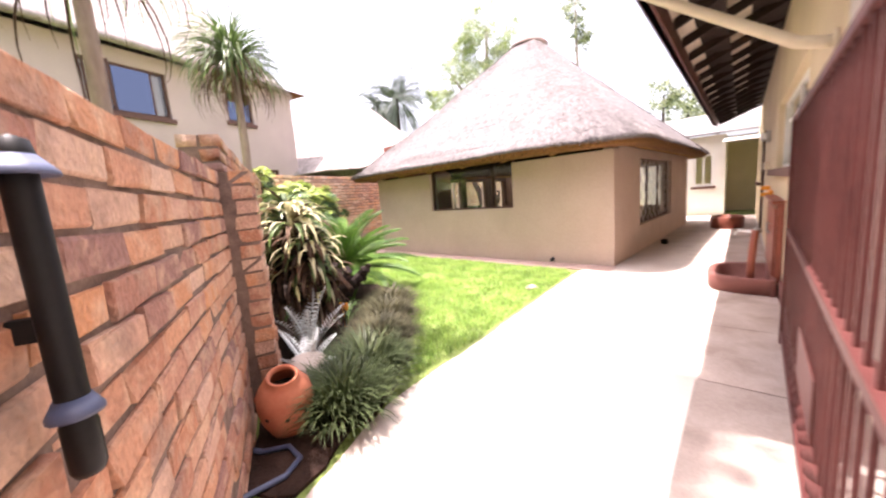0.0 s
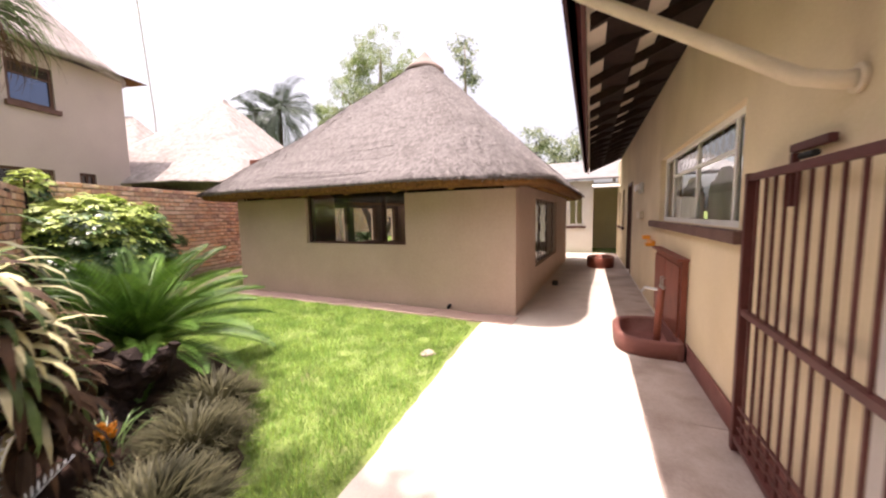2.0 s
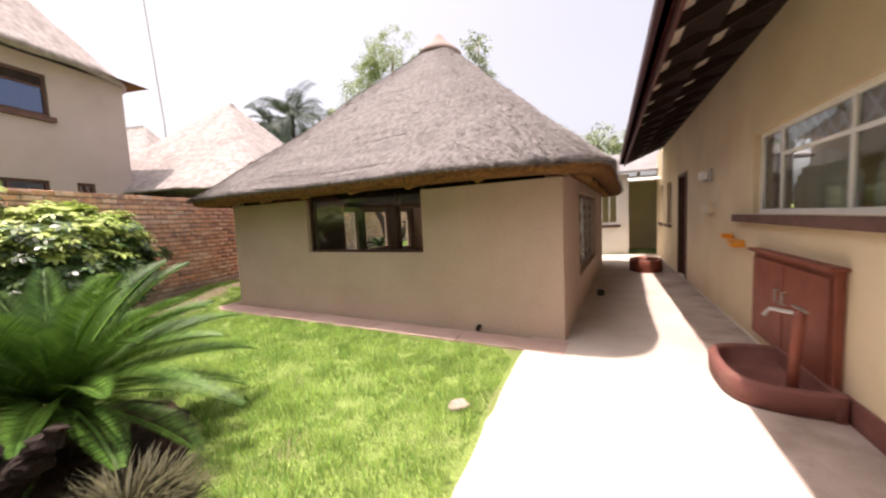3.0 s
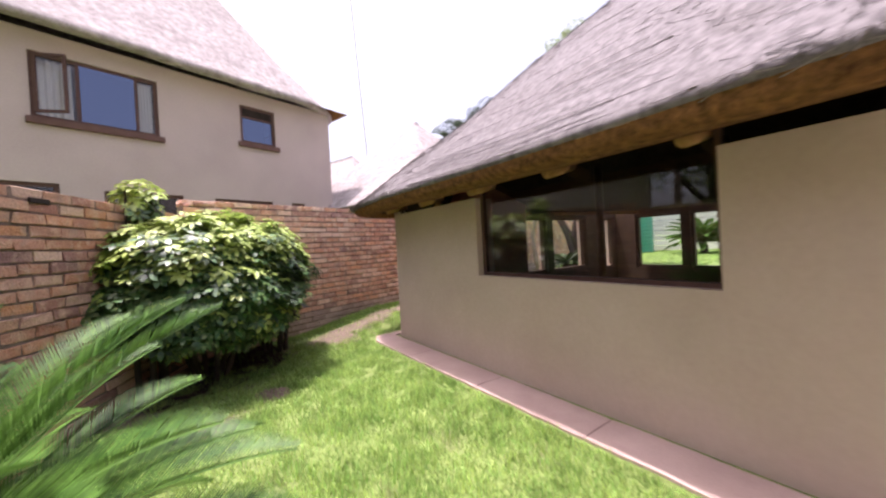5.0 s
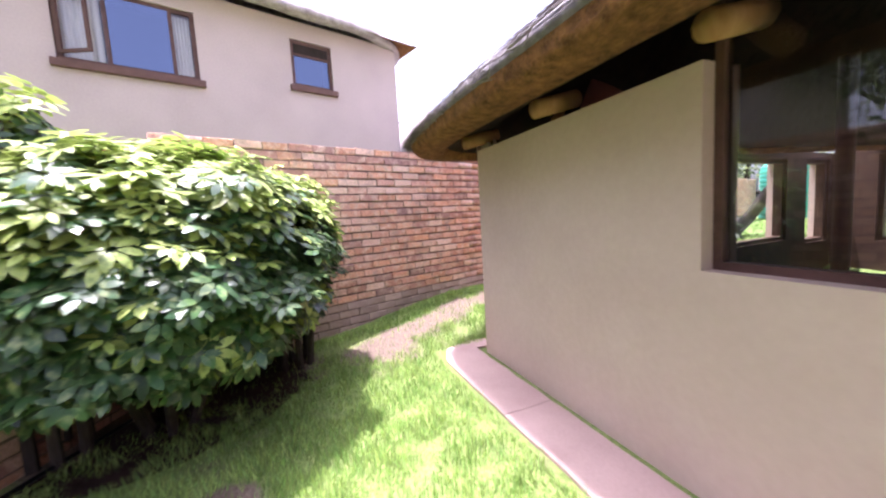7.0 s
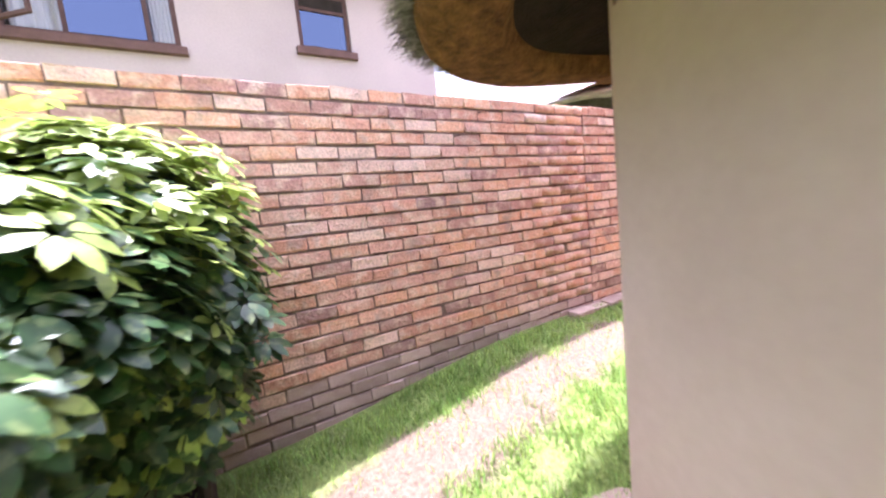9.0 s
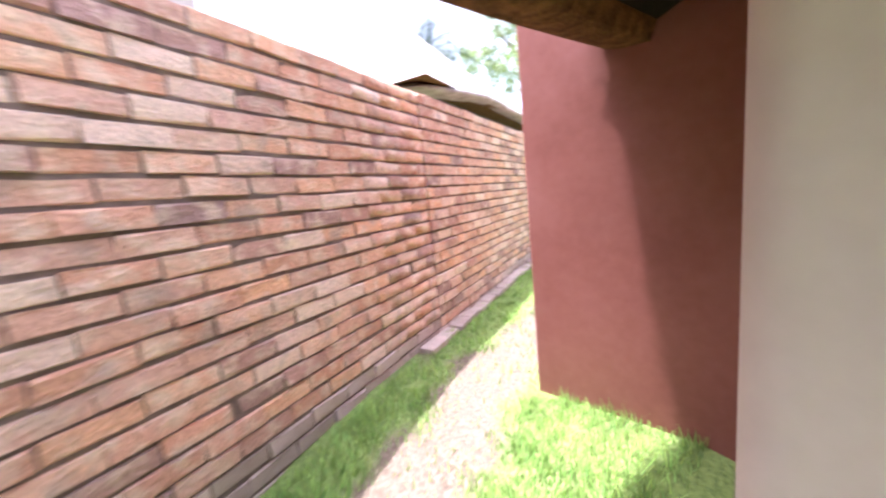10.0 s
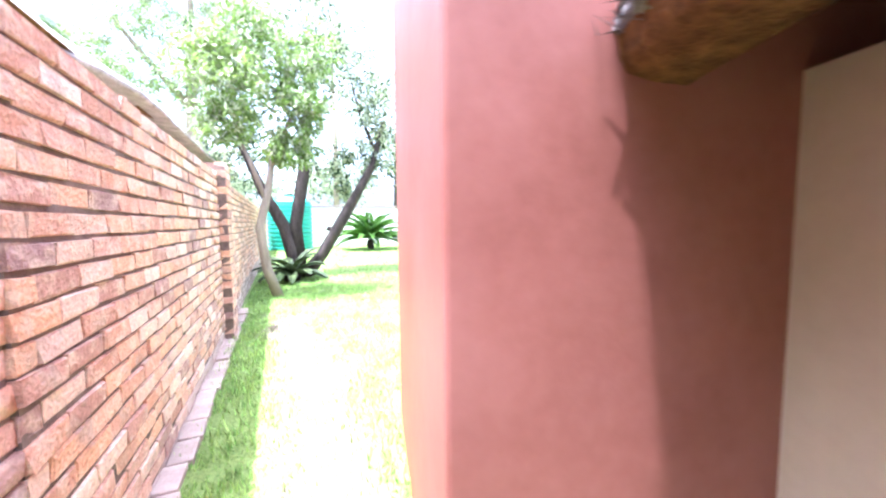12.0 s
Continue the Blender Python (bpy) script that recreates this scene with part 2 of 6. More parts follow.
M["bark"] = surface("dark_bark", (0.03, 0.023, 0.02), (0.09, 0.07, 0.06), 7, 0.95, 0.9, 40, 0.03, stretch=(1, 1, 0.3))
M["palebark"] = surface("pale_bark", (0.22, 0.17, 0.13), (0.36, 0.29, 0.23), 7, 0.95, 0.7, 40, 0.02, stretch=(1, 1, 0.3))
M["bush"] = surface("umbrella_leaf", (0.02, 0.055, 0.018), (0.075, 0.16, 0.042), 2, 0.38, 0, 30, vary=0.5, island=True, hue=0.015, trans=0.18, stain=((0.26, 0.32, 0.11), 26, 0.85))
M["bush_pale"] = surface("variegated_sunlit_leaf", (0.26, 0.38, 0.06), (0.52, 0.60, 0.17), 2, 0.45, 0, 30, vary=0.35, island=True, trans=0.25, stain=((0.07, 0.14, 0.03), 22, 0.9))
M["cycad"] = surface("cycad_leaf", (0.022, 0.07, 0.01), (0.12, 0.23, 0.036), 3, 0.5, 0, 30, vary=0.4, island=True, trans=0.15)
M["straplight"] = surface("cream_strap_leaf", (0.48, 0.46, 0.22), (0.72, 0.67, 0.44), 3, 0.5, 0, 30, vary=0.35, island=True, trans=0.2)
M["strapbrown"] = surface("dry_strap_leaf", (0.035, 0.020, 0.014), (0.12, 0.07, 0.038), 3, 0.7, 0, 30, vary=0.5, island=True, trans=0.1)
M["strapgreen"] = surface("green_strap_leaf", (0.05, 0.10, 0.03), (0.16, 0.24, 0.07), 3, 0.4, 0, 30, vary=0.4, island=True, trans=0.2)
M["silver"] = surface("silver_leaf", (0.52, 0.56, 0.56), (0.72, 0.75, 0.74), 3, 0.55, 0, 30, vary=0.3, island=True)
M["mondo"] = surface("mondo_blade", (0.025, 0.042, 0.017), (0.09, 0.115, 0.045), 3, 0.5, 0, 30, vary=0.5, island=True, trans=0.1)
M["mondo_tan"] = surface("dry_tuft_blade", (0.028, 0.030, 0.014), (0.125, 0.115, 0.06), 3, 0.6, 0, 30, vary=0.4, island=True, trans=0.15)
M["lawn"] = surface("lawn_blade", (0.15, 0.275, 0.05), (0.39, 0.55, 0.14), 3.2, 0.45, 0, 14, vary=0.5, island=True, hue=0.025, trans=0.35)
M["leaf_far"] = surface("eucalypt_leaf", (0.27, 0.31, 0.18), (0.50, 0.53, 0.33), 0.6, 0.5, 0, 8, vary=0.4, island=True, trans=0.4)
M["leaf_dark"] = surface("dark_leaf", (0.03, 0.055, 0.025), (0.08, 0.12, 0.05), 0.6, 0.5, 0, 8, vary=0.4, island=True, trans=0.2)
M["leaf_light"] = surface("light_leaf", (0.13, 0.22, 0.04), (0.30, 0.40, 0.10), 0.8, 0.45, 0, 8, vary=0.35, island=True, trans=0.4)
M["palm_far"] = surface("blue_palm_leaf", (0.05, 0.07, 0.055), (0.13, 0.16, 0.13), 0.8, 0.5, 0, 8, vary=0.35, island=True)
M["slat"] = surface("white_fence_slat", (0.66, 0.63, 0.58), (0.76, 0.73, 0.68), 3, 0.7, 0.2, vary=0.08)
M["wood"] = surface("driftwood", (0.013, 0.009, 0.008), (0.05, 0.035, 0.03), 9, 0.9, 0.9, 50, 0.02)
M["tile"] = surface("lapa_floor", (0.05, 0.035, 0.028), (0.09, 0.065, 0.05), 3, 0.5, 0.2)

# ground: turf over red-brown soil, worn bare along the trodden path and in patches
m, nt, p = nodes_of("turf_ground")
N, L = nt.nodes, nt.links
geo = N.new("ShaderNodeNewGeometry")
n1, n2 = N.new("ShaderNodeTexNoise"), N.new("ShaderNodeTexNoise")
n1.inputs["Scale"].default_value, n2.inputs["Scale"].default_value = 2.2, 45
n1.inputs["Detail"].default_value = n2.inputs["Detail"].default_value = 6
L.new(geo.outputs["Position"], n1.inputs[0]), L.new(geo.outputs["Position"], n2.inputs[0])
turf, bare = N.new("ShaderNodeValToRGB"), N.new("ShaderNodeValToRGB")
for r, a, b in ((turf, (0.10, 0.15, 0.032), (0.23, 0.30, 0.075)), (bare, (0.095, 0.066, 0.044), (0.21, 0.158, 0.112))):
    r.color_ramp.elements[0].position, r.color_ramp.elements[1].position = 0.3, 0.7
    r.color_ramp.elements[0].color, r.color_ramp.elements[1].color = (*a, 1), (*b, 1)
    L.new(n2.outputs[0], r.inputs[0])
sep = N.new("ShaderNodeSeparateXYZ")
L.new(geo.outputs["Position"], sep.inputs[0])


def calc(op, a, b):
    n = N.new("ShaderNodeMath")
    n.operation = op
    for i, v in enumerate((a, b)):
        if isinstance(v, (int, float)):
            n.inputs[i].default_value = v
        else:
            L.new(v, n.inputs[i])
    return n.outputs[0]


BARE = [(-4.66, 4.78, 0.24), (-4.9, 5.35, 0.2), (-6.0, 6.75, 0.45), (-6.15, 5.0, 0.75), (-6.35, 5.7, 0.7), (-5.5, 4.35, 0.45)]
TRAIL = [(-6.05, 6.6), (-6.15, 7.6), (-6.22, 8.6), (-6.05, 9.6), (-5.95, 10.6), (-6.05, 11.8), (-6.2, 13.2)]
for a, b in zip(TRAIL, TRAIL[1:]):
    BARE += [(a[0] + (b[0] - a[0]) * k / 5 + 0.05 * math.sin(k * 2.1 + a[1]), a[1] + (b[1] - a[1]) * k / 5, 0.31) for k in range(5)]
mask = 0.0
for bx, by, br in BARE:
    dx, dy = calc("SUBTRACT", sep.outputs[0], bx), calc("SUBTRACT", sep.outputs[1], by)
    d = calc("SQRT", calc("ADD", calc("MULTIPLY", dx, dx), calc("MULTIPLY", dy, dy)), 0)
    mask = calc("MAXIMUM", mask, calc("SUBTRACT", 1.0, calc("DIVIDE", d, br)))
wob = calc("MULTIPLY", calc("SUBTRACT", n1.outputs[0], 0.5), 1.1)
mr = N.new("ShaderNodeMapRange")
mr.inputs["From Min"].default_value, mr.inputs["From Max"].default_value = 0.08, 0.35
L.new(calc("ADD", mask, wob), mr.inputs[0])
mix = N.new("ShaderNodeMixRGB")
L.new(mr.outputs[0], mix.inputs[0]), L.new(turf.outputs[0], mix.inputs[1]), L.new(bare.outputs[0], mix.inputs[2])
L.new(mix.outputs[0], p.inputs["Base Color"])
p.inputs["Roughness"].default_value = 0.97
bp = N.new("ShaderNodeBump")
bp.inputs["Strength"].default_value, bp.inputs["Distance"].default_value = 0.8, 0.02
L.new(n2.outputs[0], bp.inputs["Height"]), L.new(bp.outputs[0], p.inputs["Normal"])
M["turf"] = m

# ---------------------------------------------------------------- building helpers
def basis(origin, xdir, ydir):
    m = Matrix.Identity(4)
    m.col[0][:3], m.col[1][:3], m.col[3][:3] = xdir, ydir, origin
    return m


HOUSE = basis((1.43, 4.28, 0), (0.2470, 0.9690, 0), (-0.9690, 0.2470, 0))    # x along the wall, y out of it
LAPA = basis((0.0, 5.79, 0), (-0.957, 0.29, 0), (-0.29, -0.957, 0))          # x along the front, y out of it
WALL_A = basis((-6.78, 5.30, 0), (0.766, -0.643, 0), (0.643, 0.766, 0))
I4 = Matrix.Identity(4)


def box(bm, m, x0, x1, y0, y1, z0, z1, bevel=0.0):
    v = [bm.verts.new(m @ Vector((x, y, z))) for z in (z0, z1) for x, y in ((x0, y0), (x1, y0), (x1, y1), (x0, y1))]
    fs = [bm.faces.new([v[i] for i in q]) for q in ((3, 2, 1, 0), (4, 5, 6, 7), (0, 1, 5, 4), (1, 2, 6, 5), (2, 3, 7, 6), (3, 0, 4, 7))]
    if bevel:
        es = list({e for f in fs for e in f.edges})
        bmesh.ops.bevel(bm, geom=es, offset=bevel, segments=2, affect="EDGES", profile=0.6)


def tube(bm, pts, radii, seg=10, cap=True):
    """A round bar through pts."""
    pts = [Vector(q) for q in pts]
    if isinstance(radii, (int, float)):
        radii = [radii] * len(pts)
    rings = []
    for i, q in enumerate(pts):
        d = (pts[min(i + 1, len(pts) - 1)] - pts[max(i - 1, 0)]).normalized()
        a = d.orthogonal().normalized() if i == 0 else (last - d * last.dot(d)).normalized()
        last = a
        b = d.cross(a)
        rings.append([bm.verts.new(q + (a * math.cos(t) + b * math.sin(t)) * radii[i]) for t in (2 * math.pi * k / seg for k in range(seg))])
    for r, s in zip(rings, rings[1:]):
        for k in range(seg):
            bm.faces.new((r[k], r[(k + 1) % seg], s[(k + 1) % seg], s[k]))
    if cap:
        bm.faces.new(rings[0][::-1]), bm.faces.new(rings[-1])


def lathe(bm, m, profile, seg=28, close=True):
    rings = [[bm.verts.new(m @ Vector((r * math.cos(t), r * math.sin(t), z))) for t in (2 * math.pi * k / seg for k in range(seg))] for r, z in profile]
    for r, s in zip(rings, rings[1:]):
        for k in range(seg):
            bm.faces.new((r[k], r[(k + 1) % seg], s[(k + 1) % seg], s[k]))
    if close:
        bm.faces.new(rings[0][::-1])
        bm.faces.new(rings[-1])


def part(name, bm, material, parent=None, label="", smooth=False):
    me = bpy.data.meshes.new(name)
    bmesh.ops.recalc_face_normals(bm, faces=bm.faces)
    bm.to_mesh(me)
    bm.free()
    me.materials.append(material)
    if smooth:
        me.shade_smooth()
    ob = new(name, me)
    ob.parent = parent
    return tagged(ob, label)


def soup(name, verts, faces, material, parent=None, label="", smooth=False):
    """A mesh from computed vertices (n x 3) and faces of one size (m x k)."""
    me = bpy.data.meshes.new(name)
    verts, faces = np.asarray(verts, np.float32), np.asarray(faces, np.int32)
    k = faces.shape[1]
    me.vertices.add(len(verts)), me.loops.add(faces.size), me.polygons.add(len(faces))
    me.vertices.foreach_set("co", verts.ravel())
    me.loops.foreach_set("vertex_index", faces.ravel())
    me.polygons.foreach_set("loop_start", np.arange(0, faces.size, k, dtype=np.int32))
    me.update(calc_edges=True)
    me.materials.append(material)
    if smooth:
        me.shade_smooth()
    ob = new(name, me)
    ob.parent = parent
    return tagged(ob, label)


def thing(name, label, category, group="", kind="", at=(0, 0, 0)):
    ob = new(name)
    ob.location = at
    ob.empty_display_size = 0.1
    return tagged(ob, label, category, group, kind)


def under(ob, root):
    """Puts a world-placed mesh under an Empty that stands elsewhere, without moving it."""
    ob.parent = root
    ob.matrix_parent_inverse = Matrix.Translation(root.location).inverted()
    return ob


def piece(name, bm, material, root, label="", smooth=False):
    return under(part(name, bm, material, None, label, smooth), root)


def panel_wall(bm, m, x0, x1, z0, z1, y0, y1, holes=()):
    """A wall slab between y0 and y1 with rectangular holes (x0, x1, z0, z1) through it."""
    xs = sorted({x0, x1, *[h[0] for h in holes], *[h[1] for h in holes]})
    zs = sorted({z0, z1, *[h[2] for h in holes], *[h[3] for h in holes]})
    solid = lambda i, j: 0 <= i < len(xs) - 1 and 0 <= j < len(zs) - 1 and not any(
        h[0] <= (xs[i] + xs[i + 1]) / 2 <= h[1] and h[2] <= (zs[j] + zs[j + 1]) / 2 <= h[3] for h in holes)
    made = {}

    def V(x, y, z):
        key = (round(x, 4), round(y, 4), round(z, 4))
        if key not in made:
            made[key] = bm.verts.new(m @ Vector((x, y, z)))
        return made[key]

    for i in range(len(xs) - 1):
        for j in range(len(zs) - 1):
            if not solid(i, j):
                continue
            a, b, c, d = xs[i], xs[i + 1], zs[j], zs[j + 1]
            bm.faces.new([V(a, y1, c), V(b, y1, c), V(b, y1, d), V(a, y1, d)])
            bm.faces.new([V(a, y0, c), V(a, y0, d), V(b, y0, d), V(b, y0, c)])
            for ni, nj, q in ((i - 1, j, ((a, c), (a, d))), (i + 1, j, ((b, c), (b, d))), (i, j - 1, ((a, c), (b, c))), (i, j + 1, ((a, d), (b, d)))):
                if not solid(ni, nj):
                    (p0, r0), (p1, r1) = q
                    bm.faces.new([V(p0, y0, r0), V(p1, y0, r1), V(p1, y1, r1), V(p0, y1, r0)])


def sm(a, b, x):
    t = np.clip((x - a) / (b - a), 0, 1)
    return t * t * (3 - 2 * t)


def height(x, y):
    """The ground's height: level by the house, a little higher along the trail and in the back garden."""
    k = sm(7.5, 8.4, y)
    rise = np.maximum(sm(6.2, 8.4, y) * (1 - sm(0.0, 0.45 + 0.35 * k, x + 5.98 - 0.68 * k)), sm(12.4, 13.6, y) * (1 - sm(-0.6, 0.2, x)))
    return 0.2 * rise


# ---------------------------------------------------------------- ground
gx = np.concatenate([[-900, -300, -120, -60, -30, -18, -12], np.arange(-8.0, 4.01, 0.2), [6, 9, 14, 25, 60, 120, 300, 900]])
gy = np.concatenate([[-900, -300, -120, -60, -30, -15, -6], np.arange(-3.0, 16.01, 0.2), [17, 19, 22, 26, 30, 40, 60, 120, 300, 900]])
X, Y = np.meshgrid(gx, gy)
Z = height(X, Y)
nx = len(gx)
I, J = np.meshgrid(np.arange(len(gy) - 1), np.arange(nx - 1), indexing="ij")
q = (I * nx + J).ravel()
soup("ground", np.stack([X.ravel(), Y.ravel(), Z.ravel()], 1), np.stack([q, q + 1, q + nx + 1, q + nx], 1), M["turf"], smooth=True)
tagged(bpy.data.objects["ground"], "patchy green lawn ground with worn bare reddish soil", "ground", kind="structure")


def slab(name, outline, z0, z1, material, label, category, rough_edge=0.0):
    """A flat slab with the given outline, its edge a little broken."""
    pts = []
    for a, b in zip(outline, outline[1:] + outline[:1]):
        a, b = Vector(a), Vector(b)
        n = max(1, int((b - a).length / 0.12))
        for i in range(n):
            w = a.lerp(b, i / n)
            o = noise.noise_vector(Vector((w.x * 7, w.y * 7, 1.3))) * rough_edge
            pts.append((w.x + o.x, w.y + o.y))
    bm = bmesh.new()
    top = [bm.verts.new((x, y, z1)) for x, y in pts]
    low = [bm.verts.new((x, y, z0)) for x, y in pts]
    bm.faces.new(top)
    for i in range(len(pts)):
        j = (i + 1) % len(pts)
        bm.faces.new((low[i], low[j], top[j], top[i]))
    bmesh.ops.triangulate(bm, faces=[f for f in bm.faces if len(f.verts) > 4])
    return tagged(part(name, bm, material), label, category, kind="structure")


LAWN_EDGE = [(-1.2, 0.95), (-1.25, 1.64), (-1.03, 2.66), (-0.85, 3.6), (-0.5, 5.30)]
front = lambda u, off: tuple((LAPA @ Vector((u, off, 0)))[:2])
side = lambda s, off: tuple((HOUSE @ Vector((s, off, 0)))[:2])
slab("paving", [*LAWN_EDGE, front(0.35, 0.43), front(0.35, -0.3), front(0.2, -6.6), (0.6, 14.2), side(9.7, -0.05), side(-2.1, -0.05), side(-2.1, -0.4), side(-7.5, -0.4), (-2.0, -4.0), (-0.2, -0.6), (-1.1, 0.45)],
     -0.08, 0.012, M["concrete"], "sun-bleached grey concrete paving along the house", "paving", 0.025)
JOINTS = (-0.05, 1.12, 2.34, 3.42, 4.60)
for a, b in zip(JOINTS, JOINTS[1:]):
    slab("apron", [front(a + 0.004, 0.05), front(a + 0.004, 0.40), front(b - 0.004, 0.40), front(b - 0.004, 0.05)], -0.06, 0.018, M["apron"], "pinkish concrete apron strip along the thatched hut wall", "paving", 0.012)
slab("apron", [front(4.604, 0.05), front(4.604, 0.40), front(5.5, 0.40), front(5.74, 0.30), front(5.82, 0.1), front(5.83, -0.35), front(5.64, -0.35), front(5.64, 0.05)], -0.06, 0.018, M["apron"], "pinkish concrete apron end at the hut corner", "paving", 0.012)
# dark patch painting the bush's shade onto soil and litter
slab("bush_bed", [(-6.7, 6.1), (-6.3, 6.15), (-5.85, 5.95), (-5.5, 5.5), (-5.45, 5.0), (-5.6, 4.5), (-6.6, 5.35)], -0.05, 0.010, M["soil"], "soil and litter under the round bush, its shade painted in dark", "flower bed", 0.22)
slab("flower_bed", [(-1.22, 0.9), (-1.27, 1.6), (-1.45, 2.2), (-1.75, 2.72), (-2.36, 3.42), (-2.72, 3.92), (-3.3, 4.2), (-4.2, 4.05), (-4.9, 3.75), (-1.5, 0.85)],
     -0.05, 0.02, M["soil"], "bare soil of a planted flower bed, darkened for plant shade", "flower bed", 0.12)

# ---------------------------------------------------------------- brick walls (bodies; the bricks come last)
COURSE, PITCH = 0.084, 0.232
WALLS = []      # (thing, matrix, x0, x1, z0, courses, parts wanted from x0 to x1)


def brick_wall(name, m, x0, x1, z0, courses, label, near, depth=0.22):
    bm = bmesh.new()
    box(bm, m, x0 + 0.004, x1 - 0.004, -depth + 0.004, -0.009, z0 - 0.3, z0 + courses * COURSE - 0.012)
    ob = part(name, bm, M["mortar"])
    tagged(ob, label, "brick wall", kind="structure")
    WALLS.append((ob, m, x0, x1, z0, courses, near, depth))
    return ob


WB1 = basis((-6.78, 9.2, 0), (0, -1, 0), (1, 0, 0))
WB2 = basis((-6.768, 12.4, 0), (0, -1, 0), (1, 0, 0))
WB3 = basis((-6.78, 26.4, 0), (0, -1, 0), (1, 0, 0))
brick_wall("wall_boundary_near", WB1, 0.0, 3.94, 0.0, 24, "weathered reddish clay-brick garden wall", (1.2, 2.9))
brick_wall("wall_boundary_far", WB2, 0.0, 3.2, 0.0, 24, "weathered reddish clay-brick garden wall with raked joints", (1.2, 3.2))
brick_wall("wall_boundary_end", WB3, 0.0, 13.66, 0.15, 22, "clay-brick garden wall running to the back fence", (12.2, 13.66))
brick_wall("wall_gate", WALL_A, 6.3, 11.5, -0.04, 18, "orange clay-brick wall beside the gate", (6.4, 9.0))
brick_wall("wall_bed", WALL_A, 2.6, 6.0, -0.04, 21, "clay-brick wall behind the flower bed", (2.7, 3.8))
corner_wall = brick_wall("wall_corner", WALL_A, -0.02, 2.6, -0.03, 22, "clay-brick wall behind the round bush", (0.7, 2.1))
# slot in the wall: a dark block painted as its shade, no recess
bm = bmesh.new()
box(bm, WALL_A, 1.90, 2.05, -0.03, 0.010, 1.715, 1.752, 0.006)
part("weep_hole", bm, M["dark"], corner_wall, "slot of a broken brick, its shade a dark block")
brick_wall("wall_pier", WALL_A @ Matrix.Translation((6.0, 0.16, 0)), 0.0, 0.30, -0.04, 18, "slim brick pier standing proud of the wall", (0.0, 0.3), 0.38)
brick_wall("wall_pier_back", basis((-6.68, 12.74, 0), (0, -1, 0), (1, 0, 0)), 0.0, 0.34, 0.1, 24, "brick pier in the long boundary wall", (0.0, 0.34), 0.34)

# ---------------------------------------------------------------- thatched hut
W, D, R = 5.57, 6.2, 0.05
RW, SLANT, WALL_SLANT = 5.84, 0.19, -0.045      # the roof is a little wider; the garden wall runs slightly out towards the back
WALL_TOP = 1.80
hut = thing("thatched_hut", "square tan-plastered hut with a grey thatched pyramid roof", "hut", at=tuple(LAPA @ Vector((W / 2, -D / 2, 0))))
FRONT_TOP = 1.74
WIN = (1.70, 3.74, 0.95, FRONT_TOP)
bm = bmesh.new()
panel_wall(bm, LAPA, 0, W - R, -0.1, FRONT_TOP, -0.22, 0, [WIN])
piece("wall", bm, M["tan"], hut)
LS = LAPA @ basis((0, 0, 0), (0, -1, 0), (1, 0, 0)) @ Matrix.Scale(-1, 4, (0, 1, 0))     # along the corridor side, y out
bm = bmesh.new()
panel_wall(bm, LS, 0.223, D - 0.223, -0.1, WALL_TOP, -0.22, 0, [(1.42, 4.1, 0.48, 1.66)])
piece("wall", bm, M["tan"], hut)
LWm = LAPA @ Matrix.Translation((W + R * WALL_SLANT, 0, 0)) @ Matrix.Rotation(-math.atan(WALL_SLANT), 4, "Z") @ basis((0, 0, 0), (0, -1, 0), (1, 0, 0))
bm = bmesh.new()
GARDEN_HOLES = [(2.25, 3.26, 0.64, 1.70), (3.46, 4.66, 0.62, 1.70), (5.2, 5.88, 0.52, 1.70)]
BACK_HOLES = [(0.4, 1.45, 0.52, 1.70), (1.6, 2.75, 0.52, 1.70), (2.9, 4.05, 0.52, 1.70), (4.2, 5.16, 0.52, 1.70)]
BACK = LAPA @ Matrix.Translation((0, -D, 0))
panel_wall(bm, LWm, R, D - 0.223, -0.1, WALL_TOP, -0.13, 0, GARDEN_HOLES)
piece("wall", bm, M["tan"], hut)
# added inner leaves, dark to put the hut's indoor shade into colour
bm = bmesh.new()
panel_wall(bm, LWm, R + 0.02, D - 0.223, 0.0, WALL_TOP, -0.22, -0.133, GARDEN_HOLES)
piece("inner_wall", bm, M["post"], hut, "added dark lining that paints the shade inside the hut")
bm = bmesh.new()
panel_wall(bm, BACK, 0, W + 0.05, -0.1, WALL_TOP, 0, 0.13, BACK_HOLES)
piece("wall", bm, M["tan"], hut)
bm = bmesh.new()
panel_wall(bm, BACK, 0.23, W + 0.05, 0.0, WALL_TOP, 0.133, 0.22, BACK_HOLES)
piece("inner_wall", bm, M["post"], hut, "added dark lining that paints the shade inside the hut")
bm = bmesh.new()
arcs = []
for rr in (R, R - 0.22):      # the rounded corner towards the garden
    arcs.append([[bm.verts.new(LAPA @ Vector((W - R + rr * math.sin(t), -R + rr * math.cos(t), z))) for t in (math.pi / 2 * k / 14 for k in range(15))] for z in (-0.1, WALL_TOP)])
(ol, oh), (il, ih) = arcs
for k in range(14):
    bm.faces.new((ol[k], ol[k + 1], oh[k + 1], oh[k]))
    bm.faces.new((il[k + 1], il[k], ih[k], ih[k + 1]))
piece("wall_corner", bm, M["tan"], hut, "rounded plastered corner", True)
bm = bmesh.new()
box(bm, LAPA, 0.2, W - 0.2, -D + 0.2, -0.2, -0.05, 0.06)
piece("floor", bm, M["tile"], hut)

# roof: lofted square rings with rounded corners, slightly lumpy
SEG, RINGS = 220, 70
ZE, ZT = 1.88, 5.0


